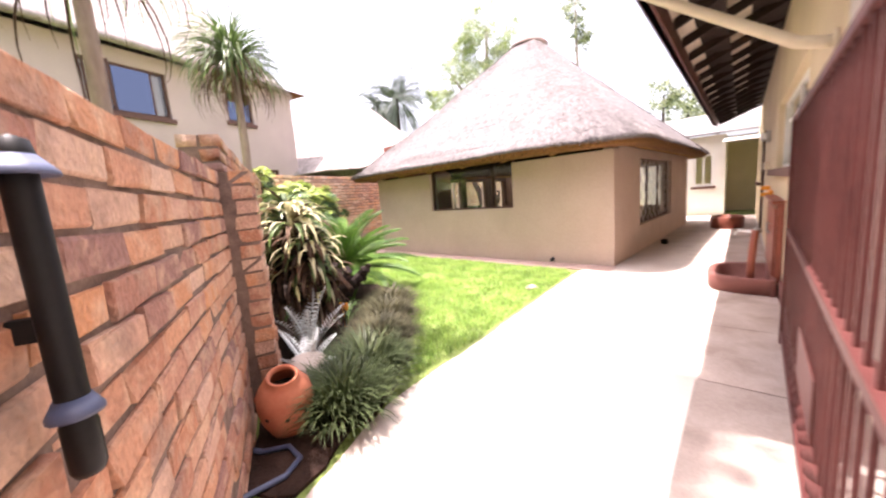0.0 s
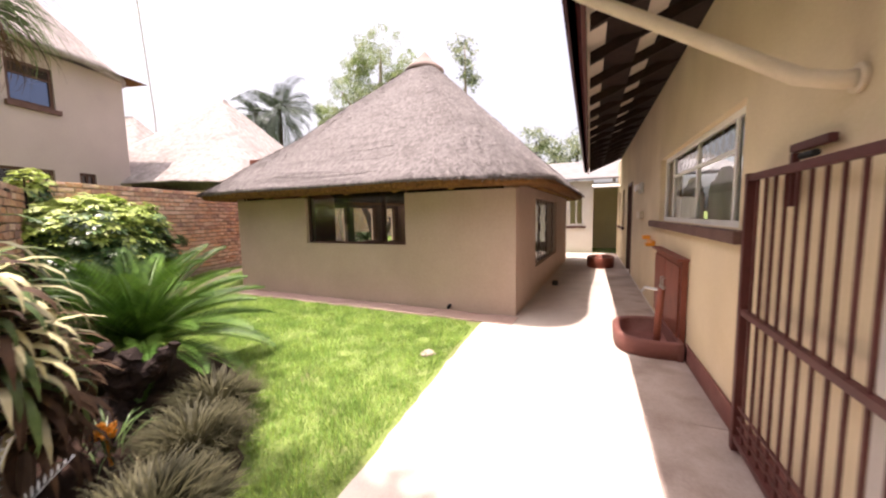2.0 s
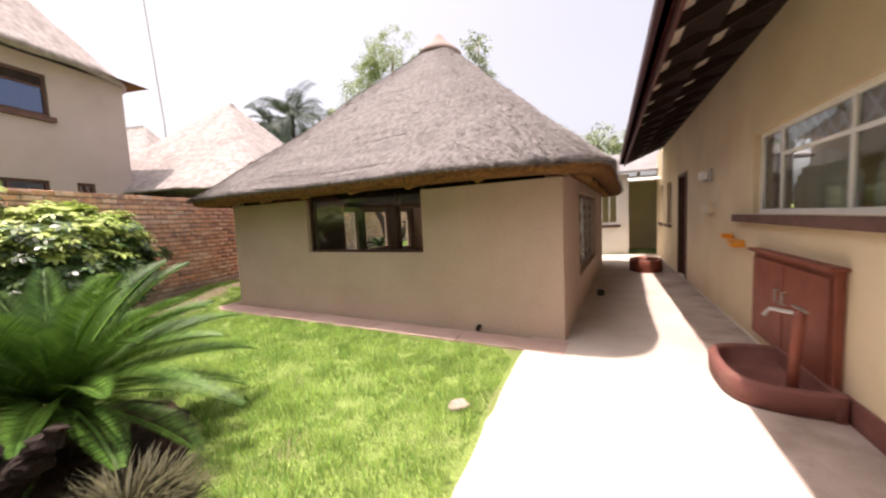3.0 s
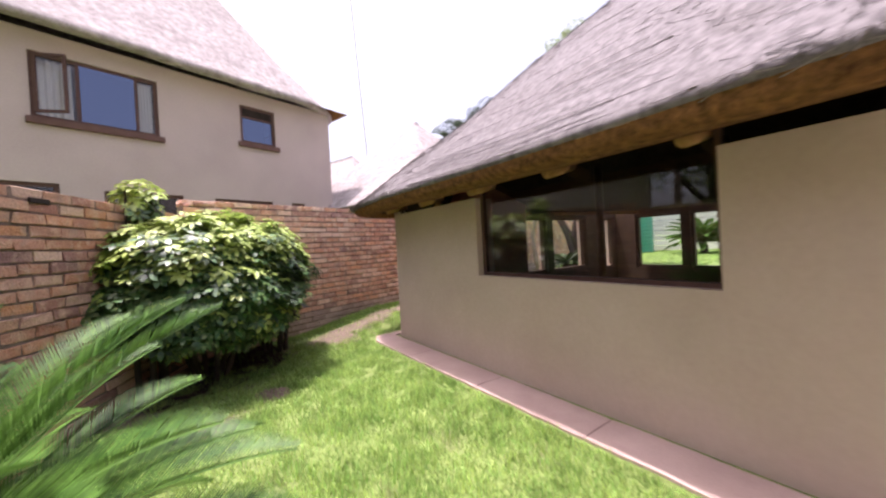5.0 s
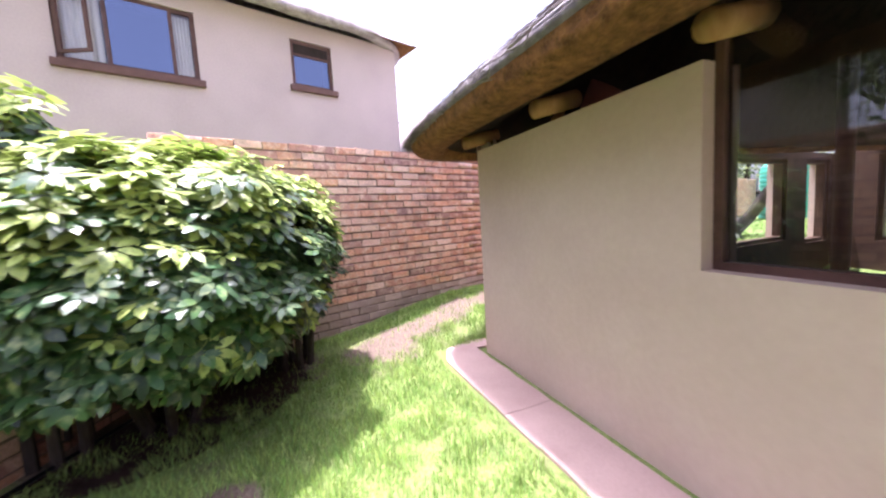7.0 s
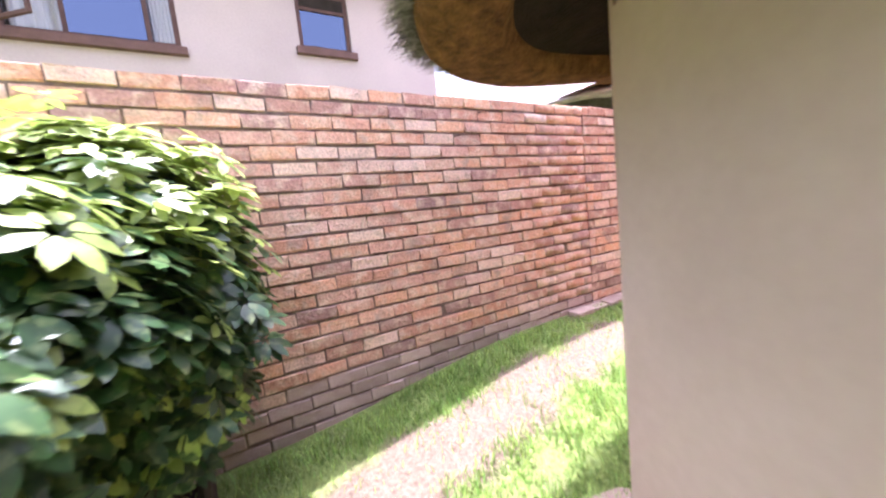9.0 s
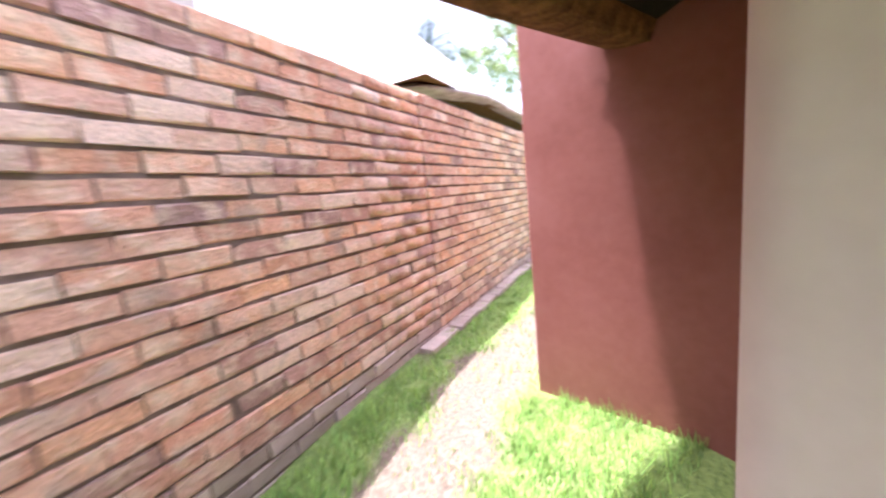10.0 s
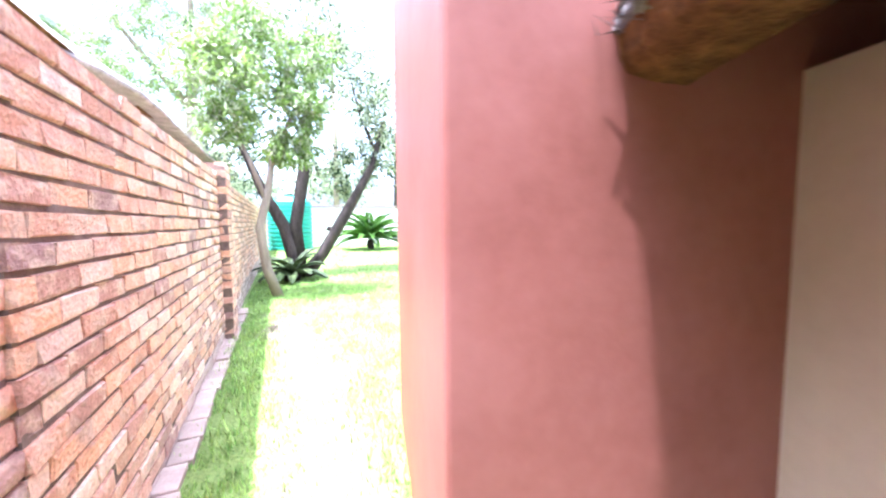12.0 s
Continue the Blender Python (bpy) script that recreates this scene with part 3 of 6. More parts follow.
def ring_point(th, v, z, lump):
    a, b = (RW / 2 + 0.46) * (1 - v) + 0.13 * v, (D / 2 + 0.56) * (1 - v) + 0.13 * v
    e = 2 / (11 - 8.0 * max(v, 0.0) ** 0.7)
    c, s = math.cos(th), math.sin(th)
    x, y = a * math.copysign(abs(c) ** e, c), b * math.copysign(abs(s) ** e, s)
    q = Vector((RW / 2 + x, -D / 2 + y, z))
    q.x += SLANT * min(q.y, 0.0) * max(x / a, 0.0) * (1 - max(v, 0.0)) ** 2
    if lump:
        o = noise.noise(q * 0.9) * 0.035 + noise.noise(q * 3.1 + Vector((7, 1, 3))) * 0.012 + noise.noise(q * 11) * 0.007
        q += Vector((c * 0.7, s * 0.7, 0.7)) * o * lump
    return LAPA @ q


def angle(k, seg):
    # denser towards the corners, where the rounded square turns
    t = 2 * math.pi * k / seg
    return t + 0.12 * math.sin(4 * t + math.pi)


rows = [(0.002, ZE - 0.045, 0.6), (-0.001, ZE - 0.035, 0.8), (-0.001, ZE - 0.015, 0.9), (0.003, ZE + 0.008, 1.0)]
rows += [(v, ZE + (ZT - ZE) * v, 1.0) for v in (i / RINGS for i in range(1, RINGS + 1))]
verts = [ring_point(angle(k, SEG), v, z + (noise.noise(Vector((k * 0.13, 2, 5))) * 0.010 if i < 3 else 0), l)[:] for i, (v, z, l) in enumerate(rows) for k in range(SEG)]
faces = [(i * SEG + k, i * SEG + (k + 1) % SEG, (i + 1) * SEG + (k + 1) % SEG, (i + 1) * SEG + k) for i in range(len(rows) - 1) for k in range(SEG)]
under(soup("thatch", verts, faces, M["thatch"], smooth=True), hut)
inner = [(0.0015, ZE - 0.038), (0.004, ZE - 0.085), (0.010, ZE - 0.115), (0.030, ZE - 0.128), (0.060, ZE - 0.132), (0.068, ZE - 0.07)]
verts = [ring_point(angle(k, SEG), v, z, 0.2 if i else 0.35)[:] for i, (v, z) in enumerate(inner) for k in range(SEG)]
faces = [(i * SEG + k, (i + 1) * SEG + k, (i + 1) * SEG + (k + 1) % SEG, i * SEG + (k + 1) % SEG) for i in range(len(inner) - 1) for k in range(SEG)]
under(soup("roof_lining", verts, faces, M["underthatch"], label="orange-brown reed underside of the thatch", smooth=True), hut)
# inner lining, painted near black for the shade above the wall top
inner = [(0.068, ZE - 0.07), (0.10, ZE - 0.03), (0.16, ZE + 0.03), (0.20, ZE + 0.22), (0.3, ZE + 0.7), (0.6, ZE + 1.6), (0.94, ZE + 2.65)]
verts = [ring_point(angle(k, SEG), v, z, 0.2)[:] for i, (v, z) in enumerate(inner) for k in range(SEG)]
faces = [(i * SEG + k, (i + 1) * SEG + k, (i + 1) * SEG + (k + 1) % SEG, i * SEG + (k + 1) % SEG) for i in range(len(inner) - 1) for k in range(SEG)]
under(soup("roof_inside", verts, faces, M["roof_shade"], label="inside of the thatch, eave shade painted near black", smooth=True), hut)
# loose straws on the slopes and along the cut edge
rng = np.random.default_rng(3)
sv, sf = [], []
for i in range(34000):
    th, v = rng.uniform(0, 2 * math.pi), rng.uniform(0, 1) ** 1.6
    if i < 9000:
        v = rng.uniform(-0.002, 0.01)
    q = ring_point(th, v, ZE + (ZT - ZE) * v - (rng.uniform(0, 0.08) if i < 9000 else 0), 1.0)
    q2 = ring_point(th + rng.uniform(-0.015, 0.015), v - rng.uniform(0.01, 0.028), ZE + (ZT - ZE) * v - rng.uniform(0.03, 0.08), 1.0)
    d = Vector(q2) - Vector(q)
    up = Vector((0, 0, 1))
    w = d.cross(up).normalized() * rng.uniform(0.0025, 0.006)
    q, q2 = Vector(q) + up * rng.uniform(0.002, 0.012), Vector(q2) + up * rng.uniform(0.004, 0.02)
    n = len(sv)
    sv += [(q - w)[:], (q + w)[:], q2[:]]
    sf.append((n, n + 1, n + 2))
tagged(under(soup("straw", sv, sf, M["straw"]), hut), kind="stuff")
bm = bmesh.new()
lathe(bm, LAPA @ Matrix.Translation((RW / 2, -D / 2, 0)), [(0.45, 4.76), (0.465, 4.80), (0.37, 4.89), (0.33, 4.92), (0.17, 5.07), (0.04, 5.23), (0.005, 5.26)], 24)
piece("ridge_cap", bm, M["cap"], hut, "pale reddish cement cap on the peak", True)
# wall plate and rafter ends under the eaves
for k in range(7):
    for face in range(2):
        if face == 0:
            x = -0.04 + k * 0.92
            a, b = Vector((x, 0.14, 1.79)), Vector((x, -0.16, 1.87))
        else:
            x = -0.15 - k * 1.0
            a, b = Vector((-0.19, x, 1.79)), Vector((0.16, x, 1.93))
        bm = bmesh.new()
        tube(bm, [LAPA @ a, LAPA @ b], 0.052, 12)
        piece("rafter", bm, M["pole"], hut, smooth=True)
for k in range(6):
    x = -0.82 - k * 0.92
    bm = bmesh.new()
    tube(bm, [LAPA @ Vector((W + 0.075 + WALL_SLANT * x, x, 1.875)), LAPA @ Vector((W - 0.2 + WALL_SLANT * x, x, 2.14))], 0.04, 12)
    piece("rafter", bm, M["pole"], hut, smooth=True)

def framed_pane(root, m, x0, x1, z0, z1, y, frame_mat, bars=(), rails=(), width=0.05, depth=0.05, glassy=True, name="window", pane=None):
    """A window: frame, bars, rails and one sheet of glass, as parts of root. Returns the window part."""
    bm = bmesh.new()
    panel_wall(bm, m, x0, x1, z0, z1, y - depth, y, [(x0 + width, x1 - width, z0 + width, z1 - width)])
    w = piece(name, bm, frame_mat, root)
    for b in bars:
        bm = bmesh.new()
        box(bm, m, b - width * 0.4, b + width * 0.4, y - depth * 0.9, y - 0.003, z0 + width, z1 - width, 0.003)
        part("mullion", bm, frame_mat, w)
    for a, b, z in rails:
        bm = bmesh.new()
        box(bm, m, a + 0.004, b - 0.004, y - depth * 0.85, y - 0.005, z - width * 0.35, z + width * 0.35, 0.003)
        part("transom", bm, frame_mat, w)
    if glassy:
        h = width * 0.5
        vs = [(m @ Vector((x, y - depth * 0.5, z)))[:] for x, z in ((x0 + h, z0 + h), (x1 - h, z0 + h), (x1 - h, z1 - h), (x0 + h, z1 - h))]
        gl = soup("pane", vs, [(3, 2, 1, 0)] if m.determinant() > 0 else [(0, 1, 2, 3)], pane or M["glass"], w)
        gl.visible_shadow = False
    return w


framed_pane(hut, LAPA, 1.70, 3.74, 0.95, 2.06, -0.07, M["brownframe"], width=0.032, name="window")
framed_pane(hut, LS, 1.42, 4.1, 0.48, 1.66, -0.08, M["brownframe"], bars=(2.31, 3.2), name="window")
for a, b, low, high in GARDEN_HOLES:
    framed_pane(hut, LWm, a, b, low, high, -0.09, M["post"], glassy=False, name="window", width=0.05, depth=0.1)
for a, b, low, high in BACK_HOLES:
    framed_pane(hut, BACK, a, b, low, high, 0.16, M["post"], glassy=False, name="window", width=0.05, depth=0.1)
for x in (0.9, 2.82, 4.75):
    bm = bmesh.new()
    tube(bm, [LAPA @ Vector((x, -3.9, 0.05)), LAPA @ Vector((x, -3.9, 2.6))], 0.075, 12)
    piece("post", bm, M["post"], hut, smooth=True)
# lattice of crossed laths in the corridor-side window
bm = bmesh.new()
for i in range(-4, 13):
    for sgn in (1, -1):
        a0, a1 = 1.46 + i * 0.31, 1.46 + i * 0.31 + sgn * 1.1
        p0, p1 = Vector((a0, -0.03, 0.52)), Vector((a1, -0.03, 1.62))
        t0, t1 = 0.0, 1.0
        d = a1 - a0
        for lim, low in ((1.46, True), (4.06, False)):
            t = (lim - a0) / d
            if low == (d > 0):
                t0 = max(t0, t)
            else:
                t1 = min(t1, t)
        if t1 - t0 > 0.08:
            tube(bm, [LS @ p0.lerp(p1, t0), LS @ p0.lerp(p1, t1)], 0.006, 6)
piece("lattice", bm, M["grey"], hut, "pale crossed burglar lattice")

# red chimney block on the hut's garden side
RB = basis((-5.89, 8.64, 0.0), (math.sin(radians(14)), math.cos(radians(14)), 0), (-math.cos(radians(14)), math.sin(radians(14)), 0))
chimney = thing("chimney_breast", "dull red painted plaster chimney block against the hut", "chimney", at=(-5.4, 9.2, 0.1))
bm = bmesh.new()
box(bm, RB, 0.0, 1.55, -1.12, 0.0, -0.1, 2.75, 0.012)
piece("breast", bm, M["red"], chimney)
# ---------------------------------------------------------------- house along the paving
bm = bmesh.new()
HW = (-0.86, 1.90, 1.27, 2.06)
panel_wall(bm, HOUSE, -2.05, 9.75, -0.1, 3.0, -0.25, 0, [HW, (5.2, 6.1, -0.1, 2.05), (7.0, 7.7, 1.0, 2.0), (8.4, 8.9, 1.0, 2.0)])
tagged(part("wall_house", bm, M["cream"]), "cream plastered house wall in eave shade", "wall", kind="structure")
bm = bmesh.new()
panel_wall(bm, HOUSE, -8.0, -2.053, -0.1, 3.4, -0.6, -0.35)
box(bm, HOUSE, -2.25, -2.053, -0.345, -0.003, -0.1, 3.4)
tagged(part("wall_outbuilding", bm, M["greyplaster"]), "plain greyish plastered wall beside the gate", "wall", kind="structure")
bm = bmesh.new()
box(bm, HOUSE, -2.04, 0.2, 0.002, 0.022, -0.05, 0.17, 0.004)
box(bm, HOUSE, -8.0, -2.26, -0.348, -0.33, -0.05, 0.17, 0.004)
tagged(part("baseboard", bm, M["plinth"]), "maroon painted plinth band at the foot of the wall", "plinth", kind="structure")
bm = bmesh.new()
panel_wall(bm, HOUSE, -8, 9.7, -0.05, 3.0, -3.6, -3.4)
box(bm, HOUSE, -8, 9.7, -3.4, -0.25, -0.05, 0.0)
box(bm, HOUSE, -8.0, 9.7, -3.6, -0.2, 3.0, 3.1)
tagged(part("wall_inner", bm, M["cream"]), "dim inner room walls of the house", "wall", kind="structure")

# window of the house
hwin = thing("window_house", "white steel window with brown sill and lace curtains", "window", kind="structure", at=tuple(HOUSE @ Vector((0.5, -0.1, 1.27))))
framed_pane(hwin, HOUSE, HW[0], HW[1], HW[2], HW[3], -0.06, M["white"], bars=(-0.52, 0.43, 1.43), rails=((-0.5, 1.43, 1.80),), width=0.045, depth=0.04, name="window_frame")
bm = bmesh.new()
box(bm, HOUSE, -1.0, 2.3, -0.02, 0.07, 1.185, 1.265, 0.008)
piece("window_sill", bm, M["brownsill"], hwin)
for a, b, seed in ((-0.50, 0.38, 1), (0.46, 1.40, 2), (1.46, 1.86, 3)):
    bm = bmesh.new()
    n = 40
    ps = [(a + (b - a) * i / n, -0.145 + 0.014 * math.sin(i * 1.7 + seed) + 0.008 * math.sin(i * 0.6)) for i in range(n + 1)]
    zt = lambda i: 1.74 - 0.22 * abs(2 * i / n - 1) ** 2 if seed < 3 else 1.98
    tops = [bm.verts.new(HOUSE @ Vector((x, y, zt(i)))) for i, (x, y) in enumerate(ps)]
    lows = [bm.verts.new(HOUSE @ Vector((x, y, 1.24))) for x, y in ps]
    for i in range(n):
        bm.faces.new((lows[i], lows[i + 1], tops[i + 1], tops[i]))
    piece("curtain", bm, M["curtain"], hwin, "white lace curtain", True)
for a, b in ((-0.83, -0.54), (-0.5, 0.4), (0.46, 1.4), (1.46, 1.87)):
    lo = 1.30 if b - a < 0.5 else 1.82
    hi = 2.02
    bm = bmesh.new()
    st = 0.11 if b - a < 0.5 else 0.16
    k = a - 0.7
    while k < b + 0.7:
        for sg in (1, -1):
            p0, p1 = Vector((k, -0.112, lo)), Vector((k + sg * (hi - lo) * 0.8, -0.112, hi))
            d = p1.x - p0.x
            t0 = max(0.0, min((a - p0.x) / d, (b - p0.x) / d))
            t1 = min(1.0, max((a - p0.x) / d, (b - p0.x) / d))
            if t1 - t0 > 0.05:
                tube(bm, [HOUSE @ p0.lerp(p1, t0), HOUSE @ p0.lerp(p1, t1)], 0.0065, 5)
        k += st
    piece("burglar_bar", bm, M["white"], hwin, "thin crossed burglar bars")
# small far windows and the door
for n, (a, b) in enumerate(((7.0, 7.7), (8.4, 8.9))):
    w = thing("window_%d" % (n + 2), "small brown-framed window beside the back door", "window", kind="structure", at=tuple(HOUSE @ Vector((a, -0.1, 1.0))))
    framed_pane(w, HOUSE, a, b, 1.0, 2.0, -0.08, M["brownframe"], bars=((a + b) / 2,), name="window_frame")
    bm = bmesh.new()
    box(bm, HOUSE, a - 0.06, b + 0.06, -0.05, 0.06, 0.93, 0.998, 0.006)
    piece("window_sill", bm, M["brownsill"], w)
door = thing("door_1", "closed brown panelled back door in a dark frame", "door", kind="structure", at=tuple(HOUSE @ Vector((5.65, -0.1, 0))))
bm = bmesh.new()
box(bm, HOUSE, 5.26, 6.04, -0.14, -0.10, 0.02, 1.99, 0.004)
for z0, z1 in ((0.15, 0.85), (1.0, 1.85)):
    for a, b in ((5.36, 5.61), (5.69, 5.94)):
        box(bm, HOUSE, a, b, -0.10, -0.088, z0, z1, 0.005)
piece("door_leaf", bm, M["oxide"], door)
bm = bmesh.new()
for a in ((5.2, 5.258, 0, 2.05), (6.042, 6.1, 0, 2.05), (5.258, 6.042, 1.992, 2.05)):
    box(bm, HOUSE, a[0], a[1], -0.16, 0.014, a[2], a[3], 0.004)
piece("door_frame", bm, M["brownframe"], door)
bm = bmesh.new()
tube(bm, [HOUSE @ Vector((5.34, -0.1, 1.0)), HOUSE @ Vector((5.34, -0.05, 1.0)), HOUSE @ Vector((5.45, -0.05, 1.0))], 0.009, 8)
piece("door_handle", bm, M["steel"], door)

strip = thing("paving_strip", "row of darker concrete slabs along the house wall", "paving", kind="structure", at=tuple(HOUSE @ Vector((2, 0.3, 0))))
x = -4.4
k = 0
while x < 9.0:
    ln = 1.15 + 0.12 * math.sin(k * 2.3)
    bm = bmesh.new()
    box(bm, HOUSE, x + 0.006, x + ln - 0.006, 0.025, 0.50 + 0.008 * math.sin(k * 1.7), 0.0, 0.018 + 0.003 * math.sin(k), 0.004)
    piece("slab", bm, M["slabs"], strip)
    x += ln
    k += 1

# roof over the house: rafters, battens, sheet, fascia and gutter
EV, ZF, ZW = 0.90, 2.63, 3.0
S0, S1 = -2.75, 8.5
roof = thing("house_roof", "low eave with dark exposed rafters under pale sheeting", "roof", kind="structure", at=tuple(HOUSE @ Vector((3, 0, 2.8))))
slope = lambda y: ZF + (EV - y) * (ZW - ZF) / EV
bm = bmesh.new()
v = [HOUSE @ Vector((x, y, slope(y) + o)) for o in (0.135, 0.155) for x, y in ((S0, EV + 0.06), (S1, EV + 0.06), (S1, -4.2), (S0, -4.2))]
vs = [bm.verts.new(q) for q in v]
for q in ((3, 2, 1, 0), (4, 5, 6, 7), (0, 1, 5, 4), (1, 2, 6, 5), (2, 3, 7, 6), (3, 0, 4, 7)):
    bm.faces.new([vs[i] for i in q])
piece("roof_sheet", bm, M["tilesheet"], roof)
k = S0 + 0.04
while k < S1:
    bm = bmesh.new()
    vs = [bm.verts.new(HOUSE @ Vector((x, y, slope(y) + o))) for o in (0.0, 0.095) for x, y in ((k, EV - 0.02), (k + 0.045, EV - 0.02), (k + 0.045, -0.02), (k, -0.02))]
    for q in ((3, 2, 1, 0), (4, 5, 6, 7), (0, 1, 5, 4), (1, 2, 6, 5), (2, 3, 7, 6), (3, 0, 4, 7)):
        bm.faces.new([vs[i] for i in q])
    piece("rafter", bm, M["rafter"], roof)
    k += 0.62
for y, hw in ((0.67, 0.17), (0.22, 0.235)):
    bm = bmesh.new()
    box(bm, HOUSE @ Matrix.Translation((0, y, slope(y) + 0.097)), S0 + 0.01, S1 - 0.01, -hw, hw, 0.0, 0.012 + 0.02 * (hw < 0.2))
    piece("batten", bm, M["rafter"], roof)
bm = bmesh.new()
box(bm, HOUSE, S0 - 0.02, S1 + 0.02, EV + 0.005, EV + 0.03, ZF - 0.05, ZF + 0.15, 0.004)
piece("fascia", bm, M["maroon"], roof)
bm = bmesh.new()
prof = [(0.035, 0.13), (0.03, 0.05), (0.06, 0.02), (0.11, 0.02), (0.14, 0.05), (0.145, 0.13)]
ra = [bm.verts.new(HOUSE @ Vector((S0 - 0.05, EV + y, ZF + z))) for y, z in prof]
rb = [bm.verts.new(HOUSE @ Vector((S1 + 0.05, EV + y, ZF + z))) for y, z in prof]
for i in range(len(prof) - 1):
    bm.faces.new((ra[i], rb[i], rb[i + 1], ra[i + 1]))
bmesh.ops.solidify(bm, geom=bm.faces[:], thickness=0.004)
piece("gutter", bm, M["maroon"], roof)
pipe = thing("downpipe", "cream painted downpipe slanting from gutter to wall", "downpipe", at=tuple(HOUSE @ Vector((-2.0, 0.05, 1.8))))
bm = bmesh.new()
tube(bm, [HOUSE @ Vector(q) for q in ((-1.42, 0.98, 2.69), (-1.42, 0.98, 2.60), (-1.46, 0.93, 2.54), (-1.80, 0.14, 1.88), (-1.85, 0.05, 1.84), (-1.87, -0.05, 1.83))], 0.031, 14)
piece("pipe", bm, M["beigepipe"], pipe, smooth=True)
bm = bmesh.new()
lathe(bm, HOUSE @ Matrix.Translation((-1.865, 0.004, 1.835)) @ Matrix.Rotation(radians(-90), 4, "X"), [(0.032, 0), (0.05, 0), (0.05, 0.012), (0.032, 0.016)], 18, False)
piece("collar", bm, M["beigepipe"], pipe)

# gate folded back against the wall
gate = thing("steel_gate", "maroon painted steel bar gate standing open against the wall", "gate", at=tuple(HOUSE @ Vector((-2.0, 0.12, 0.05))))
GM = HOUSE @ Matrix.Translation((-1.22, 0.075, 0)) @ Matrix.Rotation(radians(-1.5), 4, "Z")
GW, GT = 2.60, 1.58
for x in (0.0, -GW):
    bm = bmesh.new()
    box(bm, GM, x - 0.02, x + 0.02, -0.02, 0.02, 0.04, GT, 0.003)
    piece("stile", bm, M["maroon"], gate)
for z in (GT - 0.04, 0.82, 0.10):
    bm = bmesh.new()
    box(bm, GM, -GW + 0.021, -0.021, -0.016, 0.016, z, z + 0.035, 0.003)
    piece("rail", bm, M["maroon"], gate)
for i in range(1, 26):
    x = -GW * i / 26
    bm = bmesh.new()
    box(bm, GM, x - 0.0065, x + 0.0065, -0.0065, 0.0065, 0.136, GT - 0.041, 0.002)
    piece("bar", bm, M["maroon"], gate)
bm = bmesh.new()
box(bm, GM, -1.75, -1.2, 0.009, 0.014, 0.36, 0.56, 0.002)
piece("lock_plate", bm, M["maroon"], gate)
bm = bmesh.new()
for z in (0.18, 0.24, 0.30):
    box(bm, GM, -GW + 0.021, -0.03, -0.006, 0.006, z, z + 0.012)
piece("mesh_bar", bm, M["maroon"], gate)
latch = thing("gate_latch", "dark maroon gate catch fixed to the wall", "latch", at=tuple(HOUSE @ Vector((-1.75, 0.03, 1.62))))
bm = bmesh.new()
box(bm, HOUSE, -1.80, -1.52, 0.014, 0.045, 1.635, 1.67, 0.004)
box(bm, HOUSE, -1.555, -1.525, 0.02, 0.045, 1.40, 1.632, 0.004)
piece("plate", bm, M["maroon"], latch)
bm = bmesh.new()
lathe(bm, HOUSE @ Matrix.Translation((-1.75, 0.075, 1.60)) @ Matrix.Rotation(radians(90), 4, "Y"), [(0.0, -0.05), (0.014, -0.05), (0.014, 0.05), (0.0, 0.05)], 12, False)
piece("bolt", bm, M["black"], latch)

# metal cabinet and standpipe with its basin
cab = thing("metal_cabinet", "red-oxide steel cupboard fixed low on the wall", "cabinet", at=tuple(HOUSE @ Vector((1.2, 0.1, 0))))
bm = bmesh.new()
box(bm, HOUSE, 0.25, 1.62, 0.004, 0.055, 0.13, 0.92, 0.008)
piece("body", bm, M["oxide"], cab)
for a, b in ((0.29, 0.925), (0.945, 1.58)):
    bm = bmesh.new()
    box(bm, HOUSE, a, b, 0.058, 0.073, 0.16, 0.87, 0.005)
    d = piece("door", bm, M["oxide"], cab)
    bm = bmesh.new()
    xx = b - 0.05 if a < 0.5 else a + 0.05
    tube(bm, [HOUSE @ Vector((xx, 0.073, 0.56)), HOUSE @ Vector((xx, 0.10, 0.56)), HOUSE @ Vector((xx, 0.10, 0.66)), HOUSE @ Vector((xx, 0.073, 0.66))], 0.007, 8)
    piece("handle", bm, M["steel"], cab, "dull steel handle")
bm = bmesh.new()
box(bm, HOUSE, 0.22, 1.65, 0.003, 0.10, 0.923, 0.95, 0.006)
piece("lid", bm, M["oxide"], cab)

basin = thing("half_round_basin", "brown painted cement basin on the paving by the wall", "basin", at=tuple(HOUSE @ Vector((0.3, 0.3, 0))))
bm = bmesh.new()
prof = [(0.0, 0.015), (0.44, 0.015), (0.46, 0.03), (0.465, 0.165), (0.45, 0.185), (0.415, 0.185), (0.40, 0.165), (0.39, 0.06), (0.0, 0.05)]
BM = HOUSE @ Matrix.Translation((0.56, 0.09, 0))
half = [math.pi * k / 28 for k in range(29)]
rings = [[bm.verts.new(BM @ Vector((r * math.copysign(abs(math.cos(t)) ** 0.6, math.cos(t)), 1.1 * r * max(math.sin(t), 0.0) ** 0.6, z))) for t in half] for r, z in prof]
for ra, rb in zip(rings, rings[1:]):
    for k in range(28):
        bm.faces.new((ra[k], ra[k + 1], rb[k + 1], rb[k]))
bmesh.ops.remove_doubles(bm, verts=bm.verts, dist=0.0005)
box(bm, BM, -0.465, 0.465, -0.05, 0.0, 0.015, 0.185, 0.006)
piece("bowl", bm, M["plinth"], basin, smooth=True)
tap = thing("standpipe", "brown standpipe with a garden tap over the basin", "tap", at=tuple(HOUSE @ Vector((0.42, 0.25, 0.05))))
bm = bmesh.new()
